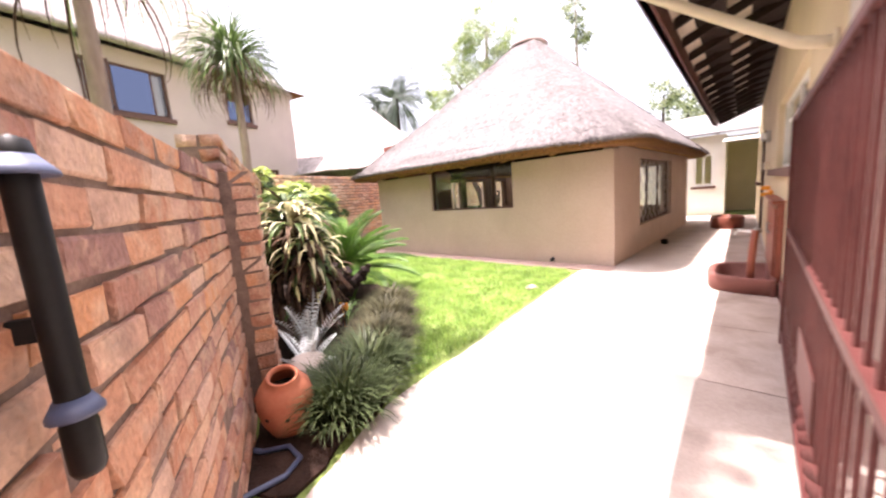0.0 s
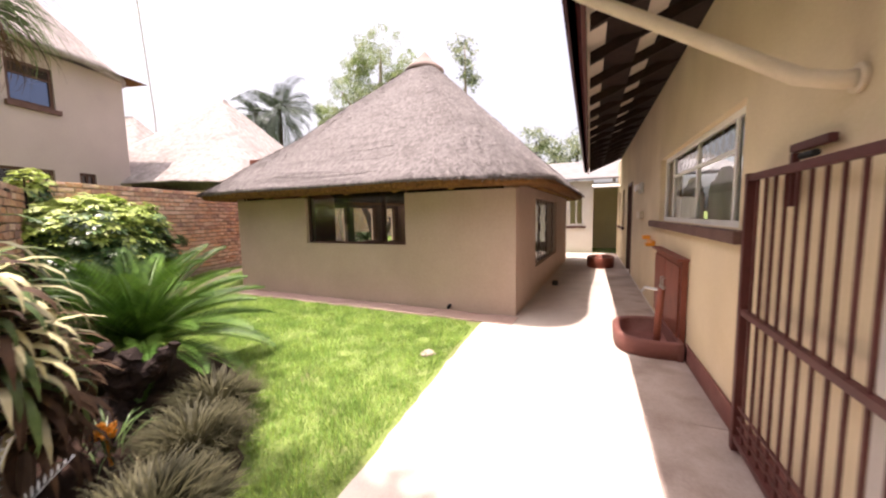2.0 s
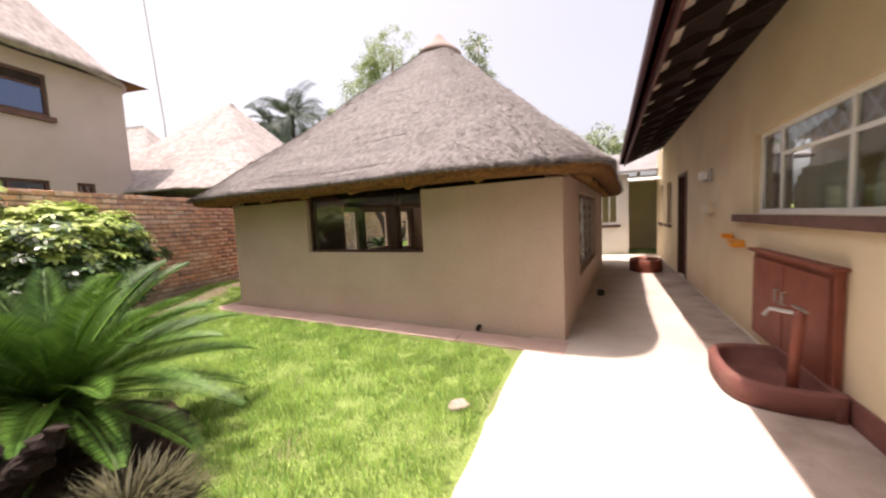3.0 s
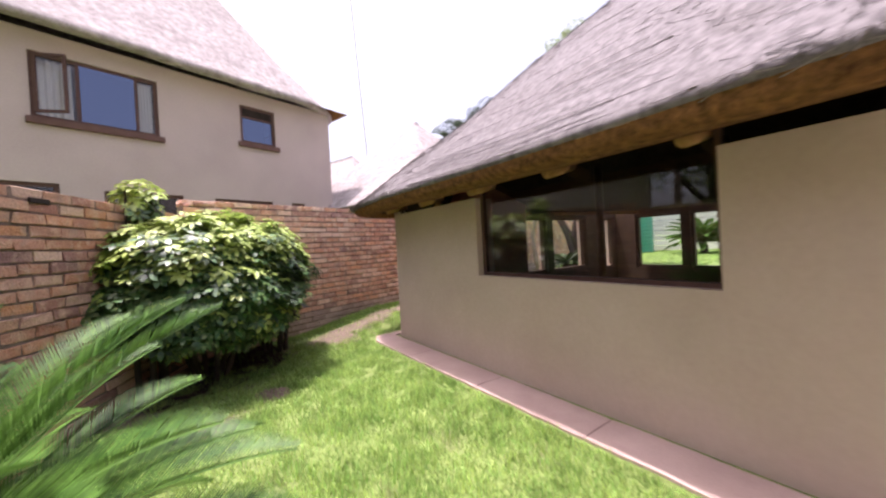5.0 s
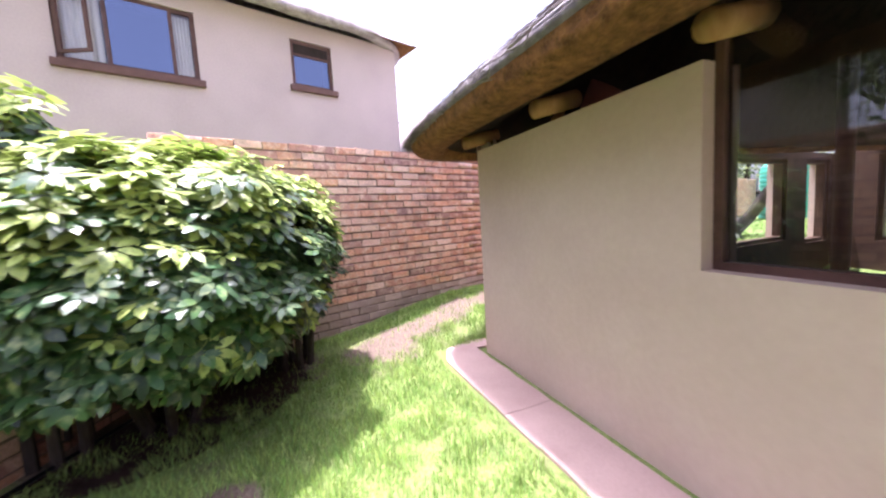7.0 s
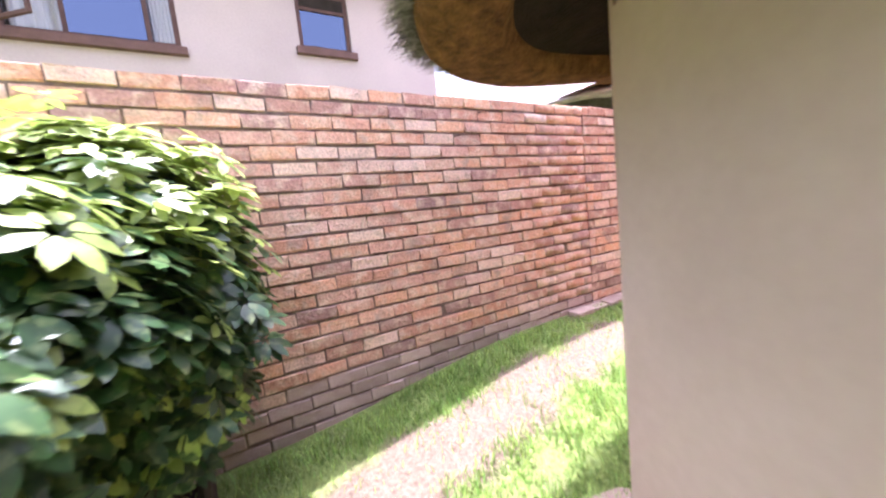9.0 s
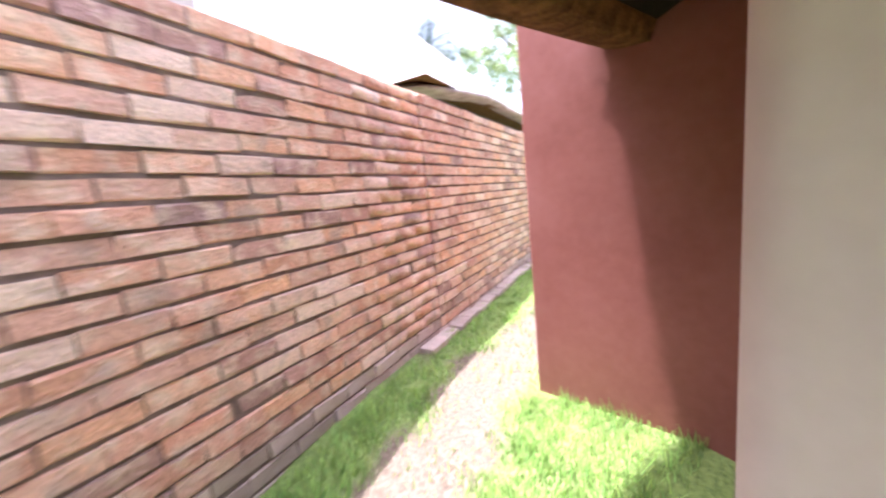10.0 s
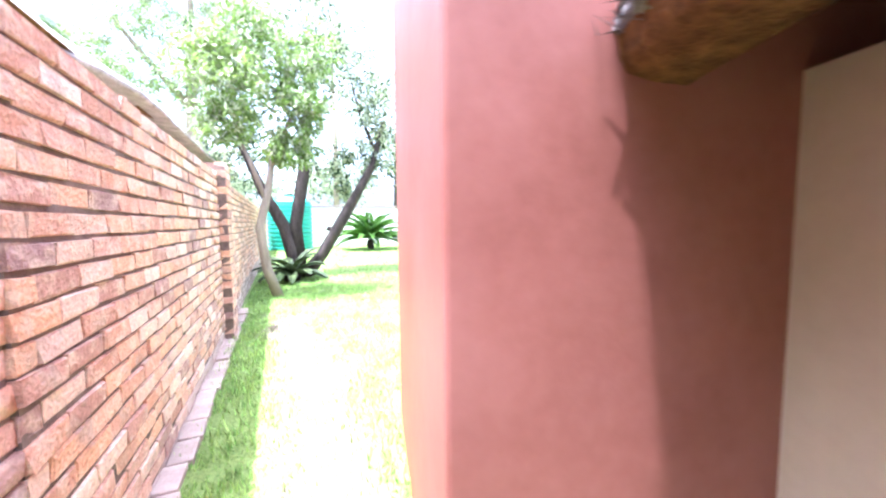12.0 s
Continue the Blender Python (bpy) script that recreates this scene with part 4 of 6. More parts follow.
tube(bm, [HOUSE @ Vector((0.27, 0.24, 0.05)), HOUSE @ Vector((0.27, 0.23, 0.35)), HOUSE @ Vector((0.27, 0.21, 0.66))], 0.032, 12)
piece("pipe", bm, M["oxide"], tap, smooth=True)
bm = bmesh.new()
tube(bm, [HOUSE @ Vector((0.27, 0.21, 0.64)), HOUSE @ Vector((0.35, 0.34, 0.65)), HOUSE @ Vector((0.35, 0.37, 0.60))], 0.014, 10)
tube(bm, [HOUSE @ Vector((0.19, 0.21, 0.67)), HOUSE @ Vector((0.37, 0.21, 0.67))], 0.010, 8)
piece("spout", bm, M["steel"], tap, "dull brass-grey tap")

bracket = thing("orange_hose_holder", "bright orange plastic hose holder on the wall", "hose holder", at=tuple(HOUSE @ Vector((2.3, 0.06, 0.95))))
bm = bmesh.new()
box(bm, HOUSE, 2.05, 2.55, 0.006, 0.05, 0.93, 0.985, 0.012)
box(bm, HOUSE, 2.0, 2.14, 0.02, 0.13, 0.915, 0.96, 0.012)
box(bm, HOUSE, 2.40, 2.52, 0.02, 0.12, 0.985, 1.04, 0.012)
piece("holder", bm, M["orange"], bracket)
meter = thing("meter_box", "small grey electrical box on the house wall", "meter box", at=tuple(HOUSE @ Vector((3.5, 0.05, 1.4))))
bm = bmesh.new()
box(bm, HOUSE, 3.3, 3.75, 0.006, 0.07, 1.28, 1.40, 0.006)
piece("body", bm, M["beigepipe"], meter)
wl = thing("bulkhead_lamp", "grey bulkhead lamp on the house wall", "wall lamp", at=tuple(HOUSE @ Vector((3.6, 0.08, 1.8))))
bm = bmesh.new()
box(bm, HOUSE, 3.42, 3.72, 0.004, 0.05, 1.72, 1.90, 0.012)
piece("base", bm, M["grey"], wl)
bm = bmesh.new()
box(bm, HOUSE, 3.46, 3.68, 0.051, 0.13, 1.75, 1.87, 0.03)
piece("cover", bm, M["white"], wl, "milky cover", True)

# red planter trough down the corridor
tr = thing("planter_trough", "red painted round planter trough on the paving", "planter", at=tuple(HOUSE @ Vector((6.3, 0.6, 0))))
bm = bmesh.new()
lathe(bm, HOUSE @ Matrix.Translation((6.3, 0.58, 0.01)) @ Matrix.Diagonal((1.0, 0.72, 1, 1)), [(0.0, 0), (0.42, 0), (0.44, 0.02), (0.45, 0.25), (0.43, 0.27), (0.38, 0.27), (0.37, 0.2), (0, 0.2)], 30, False)
piece("trough", bm, M["oxide"], tr, smooth=True)
bm = bmesh.new()
lathe(bm, HOUSE @ Matrix.Translation((6.3, 0.58, 0.19)) @ Matrix.Diagonal((1.0, 0.72, 1, 1)), [(0.0, 0.03), (0.2, 0.04), (0.365, 0.03)], 24, False)
piece("soil", bm, M["soil"], tr)
valve = thing("water_valve_cover", "small dark valve cap on the paving by the hut", "valve", at=(0.88, 8.0, 0.01))
bm = bmesh.new()
lathe(bm, Matrix.Translation((0.88, 8.0, 0.012)), [(0.0, 0), (0.06, 0), (0.06, 0.07), (0.045, 0.09), (0.0, 0.095)], 16, False)
piece("cap", bm, M["black"], valve)

# ---------------------------------------------------------------- building at the end of the corridor
EM = HOUSE @ Matrix.Translation((9.75, 0, 0)) @ Matrix.Rotation(radians(90), 4, "Z")     # x outward along the old y, y back along -x
end = thing("outbuilding", "white-washed outbuilding with a shaded doorway and grey roof", "building", at=tuple(EM @ Vector((1.5, -1, 0))))
bm = bmesh.new()
panel_wall(bm, EM, 0.75, 3.2, -0.1, 2.5, -0.2, 0, [(1.05, 1.55, 0.97, 1.94)])
piece("wall", bm, M["white_wall"], end)
bm = bmesh.new()
panel_wall(bm, EM, -1.5, 3.2, -0.1, 2.5, -2.2, -2.0)
box(bm, EM, 0.75, 0.95, -1.99, -0.203, -0.1, 2.5)
piece("back_wall", bm, M["cream"], end)
w = framed_pane(end, EM, 1.05, 1.55, 0.97, 1.94, -0.05, M["white"], bars=(1.3,), name="window")
bm = bmesh.new()
box(bm, EM, 0.98, 1.62, -0.02, 0.06, 0.86, 0.94, 0.006)
piece("window_sill", bm, M["brownsill"], end)
bm = bmesh.new()
vs = [bm.verts.new(EM @ Vector((x, y, z + o))) for o in (0, 0.06) for x, y, z in ((-3.5, 0.35, 2.5), (3.4, 0.35, 2.5), (3.4, -4.5, 3.7), (-3.5, -4.5, 3.7))]
for q in ((3, 2, 1, 0), (4, 5, 6, 7), (0, 1, 5, 4), (1, 2, 6, 5), (2, 3, 7, 6), (3, 0, 4, 7)):
    bm.faces.new([vs[i] for i in q])
piece("roof", bm, M["roofgrey"], end)
bm = bmesh.new()
vs = [bm.verts.new(EM @ Vector((x, y, z + o))) for o in (0, 0.03) for x, y, z in ((0.0, 0.9, 2.18), (0.8, 0.9, 2.18), (0.8, 0.0, 2.38), (0.0, 0.0, 2.38))]
for q in ((3, 2, 1, 0), (4, 5, 6, 7), (0, 1, 5, 4), (1, 2, 6, 5), (2, 3, 7, 6), (3, 0, 4, 7)):
    bm.faces.new([vs[i] for i in q])
piece("awning", bm, M["grey"], end)

# ---------------------------------------------------------------- neighbouring houses
def hip_roof(name, x0, x1, y0, y1, ze, zr, inset, root, over=0.55, thick=0.12):
    """A thatched hip roof over the rectangle, the ridge along its longer side, the eaves rounded at the corners."""
    cx, cy, a, b = (x0 + x1) / 2, (y0 + y1) / 2, (x1 - x0) / 2 + over, (y1 - y0) / 2 + over
    seg, rings = 140, 30
    rows = [(0.06, ze - thick + 0.02), (0.0, ze - thick), (-0.003, ze - thick * 0.4), (0.0, ze)] + [(i / rings, ze + (zr - ze) * (i / rings) ** 1.06) for i in range(1, rings + 1)]
    verts = []
    for v, z in rows:
        ax, by = a * (1 - v) + max(0.1, a - inset) * v * (a > b), b * (1 - v) + max(0.1, b - inset) * v * (b >= a)
        ax, by = max(ax, 0.1), max(by, 0.1)
        for k in range(seg):
            th = angle(k, seg)
            c, s = math.cos(th), math.sin(th)
            e = 2 / 7.0
            q = Vector((cx + ax * math.copysign(abs(c) ** e, c), cy + by * math.copysign(abs(s) ** e, s), z))
            q.z += noise.noise(q * 0.7) * 0.07 + noise.noise(q * 2.5) * 0.03
            verts.append(q[:])
    faces = [(i * seg + k, i * seg + (k + 1) % seg, (i + 1) * seg + (k + 1) % seg, (i + 1) * seg + k) for i in range(len(rows) - 1) for k in range(seg)]
    under(soup("thatch", verts, faces, M["thatch_pale"], smooth=True), root)
    bm = bmesh.new()
    outer = [(x0 - over * 0.8, y0 - over * 0.8), (x1 + over * 0.8, y0 - over * 0.8), (x1 + over * 0.8, y1 + over * 0.8), (x0 - over * 0.8, y1 + over * 0.8)]
    inr = [(x0 + 0.1, y0 + 0.1), (x1 - 0.1, y0 + 0.1), (x1 - 0.1, y1 - 0.1), (x0 + 0.1, y1 - 0.1)]
    vo = [bm.verts.new((x, y, ze - thick + 0.03)) for x, y in outer]
    vi = [bm.verts.new((x, y, ze + 0.12)) for x, y in inr]
    for i in range(4):
        bm.faces.new((vo[i], vo[(i + 1) % 4], vi[(i + 1) % 4], vi[i]))
    piece("soffit", bm, M["underthatch"], root, "rusty orange underside of the eave")


nb = thing("neighbour_house", "two-storey pinkish plastered house with thatched roof", "house", at=(-14.5, 4, 0))
NW = basis((-11.2, 0, 0), (0, 1, 0), (-1, 0, 0))      # x along the wall, y into the house
NWIN = [(4.31, 6.16, 3.97, 5.18), (7.84, 8.74, 4.2, 5.17), (5.2, 6.52, 1.6, 2.72), (7.16, 8.56, 1.6, 2.70), (3.2, 4.6, 1.6, 2.80), (9.1, 9.5, 2.1, 2.70), (-0.6, 1.3, 3.97, 5.18)]
bm = bmesh.new()
panel_wall(bm, NW, -4.0, 10.45, -0.1, 5.55, 0, 0.25, NWIN)
piece("wall", bm, M["pink"], nb)
for q in ((-17.5, -11.453, 10.2, 10.45), (-17.75, -17.503, -4.0, 10.45), (-17.5, -11.453, -4.0, -3.75)):
    bm = bmesh.new()
    box(bm, I4, *q, -0.1, 5.55)
    piece("wall", bm, M["pink"], nb)
hip_roof("roof", -17.75, -11.2, -4.0, 10.45, 5.62, 10.4, 2.9, nb)
for n, (a, b, z0, z1) in enumerate(NWIN):
    bars = {0: (4.93, 5.80), 1: ()}.get(n, ((a + b) / 2,))
    rails = ((7.88, 8.70, 4.88),) if n == 1 else ()
    framed_pane(nb, NW @ Matrix.Scale(-1, 4, (0, 1, 0)), a, b, z0, z1, -0.04, M["brownframe"], bars=bars, rails=rails, width=0.07, depth=0.06, name="window", pane=M["blueglass"] if n == 1 else None)
    bm = bmesh.new()
    box(bm, NW, a - 0.07, b + 0.07, -0.09, 0.05, z0 - 0.12, z0 - 0.003, 0.01)
    piece("window_sill", bm, M["brownsill"], nb)
    if n in (0, 6):
        m0 = a + (b - a) * 0.335
        m1 = a + (b - a) * 0.805
        vs = [(NW @ Vector((x, 0.035, z)))[:] for x, z in ((m0 + 0.03, z0 + 0.07), (m1 - 0.03, z0 + 0.07), (m1 - 0.03, z1 - 0.07), (m0 + 0.03, z1 - 0.07))]
        gl = under(soup("middle_pane", vs, [(0, 1, 2, 3)], M["blueglass"], label="sky-blue reflecting pane"), nb)
        for c0, c1 in ((a + 0.07, a + 0.56), (b - 0.32, b - 0.07)):
            bm = bmesh.new()
            ps = [(c0 + (c1 - c0) * i / 24, 0.22 + 0.03 * math.sin(i * 1.3)) for i in range(25)]
            t = [bm.verts.new(NW @ Vector((x, y, z1 - 0.05))) for x, y in ps]
            l = [bm.verts.new(NW @ Vector((x, y, z0 + 0.04))) for x, y in ps]
            for i in range(24):
                bm.faces.new((l[i], l[i + 1], t[i + 1], t[i]))
            piece("curtain", bm, M["curtain"], nb, "white curtain", True)
    # added dark board in place of the unlit room
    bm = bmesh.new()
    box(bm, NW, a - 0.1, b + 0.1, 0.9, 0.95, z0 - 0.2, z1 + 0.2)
    piece("room_shade_board", bm, M["dark"], nb, "dark board painting the room's shade behind the window")
# the open vent's shade, painted as a dark board behind the pane
bm = bmesh.new()
box(bm, NW, 7.92, 8.66, 0.05, 0.07, 4.91, 5.10, 0.003)
piece("vent_shade", bm, M["dark"], nb, "open top vent, its shade a dark board")
# open casement of the big window
bm = bmesh.new()
CM = NW @ Matrix.Translation((4.36, -0.06, 0)) @ Matrix.Rotation(radians(-38), 4, "Z")
for q in ((0, 0.05, 4.04, 5.1), (0.45, 0.5, 4.04, 5.1), (0.05, 0.45, 4.04, 4.09), (0.05, 0.45, 5.05, 5.1)):
    box(bm, CM, q[0], q[1], -0.02, 0.02, q[2], q[3], 0.003)
piece("open_casement", bm, M["brownframe"], nb)

nb2 = thing("neighbour_lodge", "low house with a broad pale thatched roof", "house", at=(-11, 14.3, 0))
for q in ((-8.05, -7.8, 10.8, 17.9), (-14.3, -8.053, 10.8, 11.05), (-14.3, -14.05, 11.053, 17.9)):
    bm = bmesh.new()
    box(bm, I4, *q, -0.1, 2.3)
    piece("wall", bm, M["pink"], nb2)
hip_roof("roof", -14.3, -7.8, 10.8, 17.9, 2.53, 6.2, 9.0, nb2, over=0.66, thick=0.05)
nb3 = thing("neighbour_wing", "thatched wing between the neighbouring houses", "house", at=(-20, 16, 0))
hip_roof("roof", -25, -15.0, 13.5, 18.5, 3.3, 6.35, 2.6, nb3, over=0.5)
bm = bmesh.new()
box(bm, I4, -24.8, -15.2, 13.7, 18.3, -0.1, 3.3)
piece("wall", bm, M["pink"], nb3)
aerial = thing("aerial_mast", "thin leaning radio mast far behind the roofs", "mast", at=(-16.0, 16.0, 0))
bm = bmesh.new()
tube(bm, [(-16.0, 16.0, 0.0), (-16.0, 16.0, 6.3), (-16.6, 16.0, 14.5)], 0.03, 6)
piece("mast", bm, M["grey"], aerial)

# ---------------------------------------------------------------- plants
rnd = random.Random(5)


class Leaves:
    """Collects leaf blades (four-sided or three-sided strips) for one mesh."""

    def __init__(self):
        self.v, self.f = [], []

    def strip(self, pts, widths, side):
        n = len(self.v)
        for q, w in zip(pts, widths):
            self.v += [(q - side * w)[:], (q + side * w)[:]]
        for i in range(len(pts) - 1):
            k = n + 2 * i
            self.f.append((k, k + 1, k + 3, k + 2))

    def diamond(self, base, d, w, length, fold=None):
        """A pointed leaf of four corners."""
        n = len(self.v)
        mid = base + d * length * 0.45
        tip = base + d * length
        if fold is not None:
            tip = tip + fold
        self.v += [base[:], (mid + w)[:], tip[:], (mid - w)[:]]
        self.f.append((n, n + 1, n + 2, n + 3))

    def leaf(self, base, d, w, length, fold):
        """A longer leaflet with a rounded middle, bending by fold."""
        n = len(self.v)
        for t, s in ((0.0, 0.22), (0.38, 0.95), (0.72, 0.85), (1.0, 0.08)):
            q = base + d * length * t + fold * t * t
            self.v += [(q - w * s)[:], (q + w * s)[:]]
        self.f += [(n, n + 1, n + 3, n + 2), (n + 2, n + 3, n + 5, n + 4), (n + 4, n + 5, n + 7, n + 6)]

    def make(self, name, material, root, label="", kind=""):
        ob = soup(name, self.v, self.f, material, label=label)
        under(ob, root)
        return tagged(ob, kind=kind)


def unit(r=rnd):
    while True:
        q = Vector((r.uniform(-1, 1), r.uniform(-1, 1), r.uniform(-1, 1)))
        if 0.05 < q.length < 1:
            return q.normalized()


def arch(base, az, el, length, droop, n=7):
    """Points of a blade that starts at base, rises at el and bends down by droop."""
    pts, q, e = [base.copy()], base.copy(), el
    for i in range(n):
        q = q + Vector((math.cos(az) * math.cos(e), math.sin(az) * math.cos(e), math.sin(e))) * (length / n)
        pts.append(q.copy())
        e -= droop / n * (0.5 + i / n)
    return pts


def umbrella_bush(name, centre, size, count, label, seed, pale_share=0.0):
    """A rounded bush of seven-fingered variegated leaf whorls; paler leaves paint the sunlight on its top."""
    r = random.Random(seed)
    root = thing(name, label, "bush", at=(centre[0], centre[1], height(np.float64(centre[0]), np.float64(centre[1]))))
    dark, pale = Leaves(), Leaves()
    c = Vector(centre)
    base_z = max(0.0, centre[2] - size[2] - 0.3)
    for i in range(count):
        d = unit(r)
        if d.z < -0.86:
            continue
        lump = 1.0 + 0.24 * noise.noise(d * 2.7 + Vector((seed, 0, 0))) + 0.14 * noise.noise(d * 6.5 + Vector((0, seed, 0)))
        rad = lump * (r.uniform(0.70, 1.04) if i % 4 else r.uniform(0.35, 0.7))
        q = c + Vector((d.x * size[0], d.y * size[1], d.z * size[2])) * rad
        if q.z < base_z + 0.28 + 0.5 * max(0.0, -d.y - 0.2):
            continue
        out = (d * 0.55 + unit(r) * 0.35 + Vector((0, 0, 0.75))).normalized()
        a = out.orthogonal().normalized()
        b = out.cross(a)
        ln = r.uniform(0.07, 0.11)
        # sunlight painted by leaf choice: pale more often the higher a whorl faces
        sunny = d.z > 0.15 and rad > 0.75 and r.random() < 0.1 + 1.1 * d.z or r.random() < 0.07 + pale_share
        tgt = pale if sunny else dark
        n = r.choice((8, 8, 9, 10))
        t0 = r.uniform(0, 6.3)
        for k in range(n):
            t = t0 + 2 * math.pi * k / n
            rad_d = a * math.cos(t) + b * math.sin(t)
            dd = (rad_d * 0.93 + out * r.uniform(-0.1, 0.25)).normalized()
            w = out.cross(rad_d).normalized() * ln * r.uniform(0.20, 0.26)
            tgt.leaf(q + dd * 0.02, dd, w, ln, -out * ln * r.uniform(0.12, 0.40))
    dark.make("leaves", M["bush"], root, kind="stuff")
    pale.make("young_leaves", M["bush_pale"], root, "pale yellow-green variegated leaves, gathered on top as painted sunlight", "stuff")
    for k in range(6):
        bm = bmesh.new()
        t = k * 1.05
        tip = c + Vector((math.cos(t) * size[0] * 0.6, math.sin(t) * size[1] * 0.6, size[2] * r.uniform(-0.1, 0.5)))
        foot = Vector((c.x + math.cos(t) * 0.12, c.y + math.sin(t) * 0.12, 0.0))
        tube(bm, [foot, foot.lerp(tip, 0.5) + Vector((0, 0, 0.1)), tip], [0.03, 0.022, 0.008], 7)
        piece("stem", bm, M["bark"], root)
    return root


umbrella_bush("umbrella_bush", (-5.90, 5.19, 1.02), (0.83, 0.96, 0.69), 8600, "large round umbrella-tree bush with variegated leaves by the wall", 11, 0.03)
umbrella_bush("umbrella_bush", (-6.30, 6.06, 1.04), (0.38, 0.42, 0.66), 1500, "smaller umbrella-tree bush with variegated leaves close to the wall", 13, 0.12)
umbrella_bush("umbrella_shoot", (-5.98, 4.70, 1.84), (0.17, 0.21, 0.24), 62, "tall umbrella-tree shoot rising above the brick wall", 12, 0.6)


def cycad(name, at, fronds, length, label, seed, mat="cycad", trunk=0.25, leaf=0.13, lift=(0.1, 1.15), lw=0.0062, droop=0.9, step=1):
    r = random.Random(seed)
    base = Vector(at)
    root = thing(name, label, "cycad", at=(at[0], at[1], at[2]))
    bm = bmesh.new()
    lathe(bm, Matrix.Translation(base), [(0.14, 0), (0.17, trunk * 0.4), (0.15, trunk * 0.8), (0.07, trunk), (0.01, trunk + 0.02)], 16, False)
    for vv in bm.verts:
        vv.co += unit(r) * 0.015
    piece("trunk", bm, M["wood"], root)
    top = base + Vector((0, 0, trunk))
    lv = Leaves()
    for i in range(fronds):
        az = i * 2.39996 + r.uniform(-0.2, 0.2)
        el = lift[0] + (lift[1] - lift[0]) * (i / fronds) + r.uniform(-0.1, 0.1)
        pts = arch(top, az, el, length * r.uniform(0.85, 1.1), droop, 14)
        lv.strip(pts, [0.008] * len(pts), Vector((-math.sin(az), math.cos(az), 0)))
        fine = []
        for p0, p1 in zip(pts, pts[1:]):
            for k in range(7):
                fine.append((p0.lerp(p1, k / 7), (p1 - p0).normalized()))
        for j, (q, d) in enumerate(fine[5::step]):
            t = (j + 1) / len(fine[5::step])
            ln = leaf * math.sin(math.pi * min(0.97, 0.12 + t * 0.86)) ** 0.6
            s = Vector((-math.sin(az), math.cos(az), 0))
            up = s.cross(d).normalized() * -1
            for sg in (1, -1):
                dd = (s * sg * (0.70 if step == 1 else 0.92) + d * (0.62 if step == 1 else 0.25) + up * 0.42).normalized()
                lv.diamond(q, dd, d * lw, ln)
    lv.make("fronds", M[mat], root, kind="stuff")
    return root


cycad("cycad", (-3.28, 3.55, 0.0), 58, 1.06, "spreading bright green cycad with feathery fronds on the bed", 21, trunk=0.34, leaf=0.18, lift=(0.0, 1.2), lw=0.0052, droop=0.7)
cycad("cycad", (-2.35, 24.6, 0.2), 50, 1.7, "large green cycad by the back fence", 22, trunk=0.5, leaf=0.3, lw=0.02)
cycad("silver_cycad", (-2.18, 1.93, 0.0), 9, 0.50, "silvery blue-grey cycad with stiff upright fronds", 23, "silver", 0.1, 0.075, (0.75, 1.5), 0.0085, 0.3, 6)
cycad("silver_cycad", (-1.95, 1.68, 0.0), 9, 0.36, "small silvery blue-grey cycad beside the pot", 24, "silver", 0.08, 0.065, (0.7, 1.4), 0.008, 0.35, 6)
cycad("cycad", (-6.0, 16.4, 0.2), 22, 0.8, "grey-green cycad at the foot of the old tree", 25, "mondo", 0.15, 0.16, (0.1, 1.0), 0.012)


def strap_plant(name, at, heads, label, seed):
    """A clump of long strap leaves, cream and green above, drooping, dry and darkened for shade below."""
    r = random.Random(seed)
    root = thing(name, label, "plant", at=at)
    sets = [Leaves(), Leaves(), Leaves()]
    for hx, hy, hz, n, ln in heads:
        top = Vector((at[0] + hx, at[1] + hy, hz))
        bm = bmesh.new()
        foot = Vector((at[0] + hx * 0.5, at[1] + hy * 0.5, 0))
        tube(bm, [foot, foot.lerp(top, 0.5) + Vector((0.03, 0, 0)), top], [0.035, 0.03, 0.025], 8)
        piece("stem", bm, M["palebark"], root)
        for i in range(n):
            az, el = r.uniform(0, 6.283), r.uniform(-0.5, 1.25)
            k = 0 if el > 0.25 and r.random() < 0.8 else (2 if r.random() < 0.22 else 1)
            if el > 0.2 and r.random() < 0.2:
                k = 2
            # low heads mostly brown: dry leaves that also paint the plant's own shade
            if hz < 0.8 and r.random() < 0.85:
                k = 1
            l = ln * r.uniform(0.7, 1.1)
            pts = arch(top - Vector((0, 0, r.uniform(0, 0.25))), az, el, l, r.uniform(2.1, 3.3), 6)
            sets[k].strip(pts, [0.012, 0.023, 0.026, 0.022, 0.016, 0.009, 0.001], Vector((-math.sin(az), math.cos(az), r.uniform(-0.3, 0.3))).normalized())
    for lv, mt, nm, lb in zip(sets, ("straplight", "strapbrown", "strapgreen"), ("leaves", "dry_leaves", "leaves"), ("cream strap leaves", "drooping dry brown leaves, also painting the shade low down", "green strap leaves")):
        if lv.v:
            lv.make(nm, M[mt], root, lb, "stuff")


strap_plant("dragon_plant", (-2.42, 2.12, 0.0), [(0, 0, 1.15, 150, 0.46), (-0.2, 0.1, 1.27, 130, 0.44), (0.1, 0.02, 0.95, 130, 0.43), (-0.35, 0.15, 1.05, 100, 0.42), (-0.1, -0.1, 0.7, 110, 0.42), (0.05, 0.12, 0.62, 120, 0.42), (-0.15, 0.25, 0.75, 110, 0.42)],
            "tall variegated dragon plants with drooping cream and brown leaves", 31)


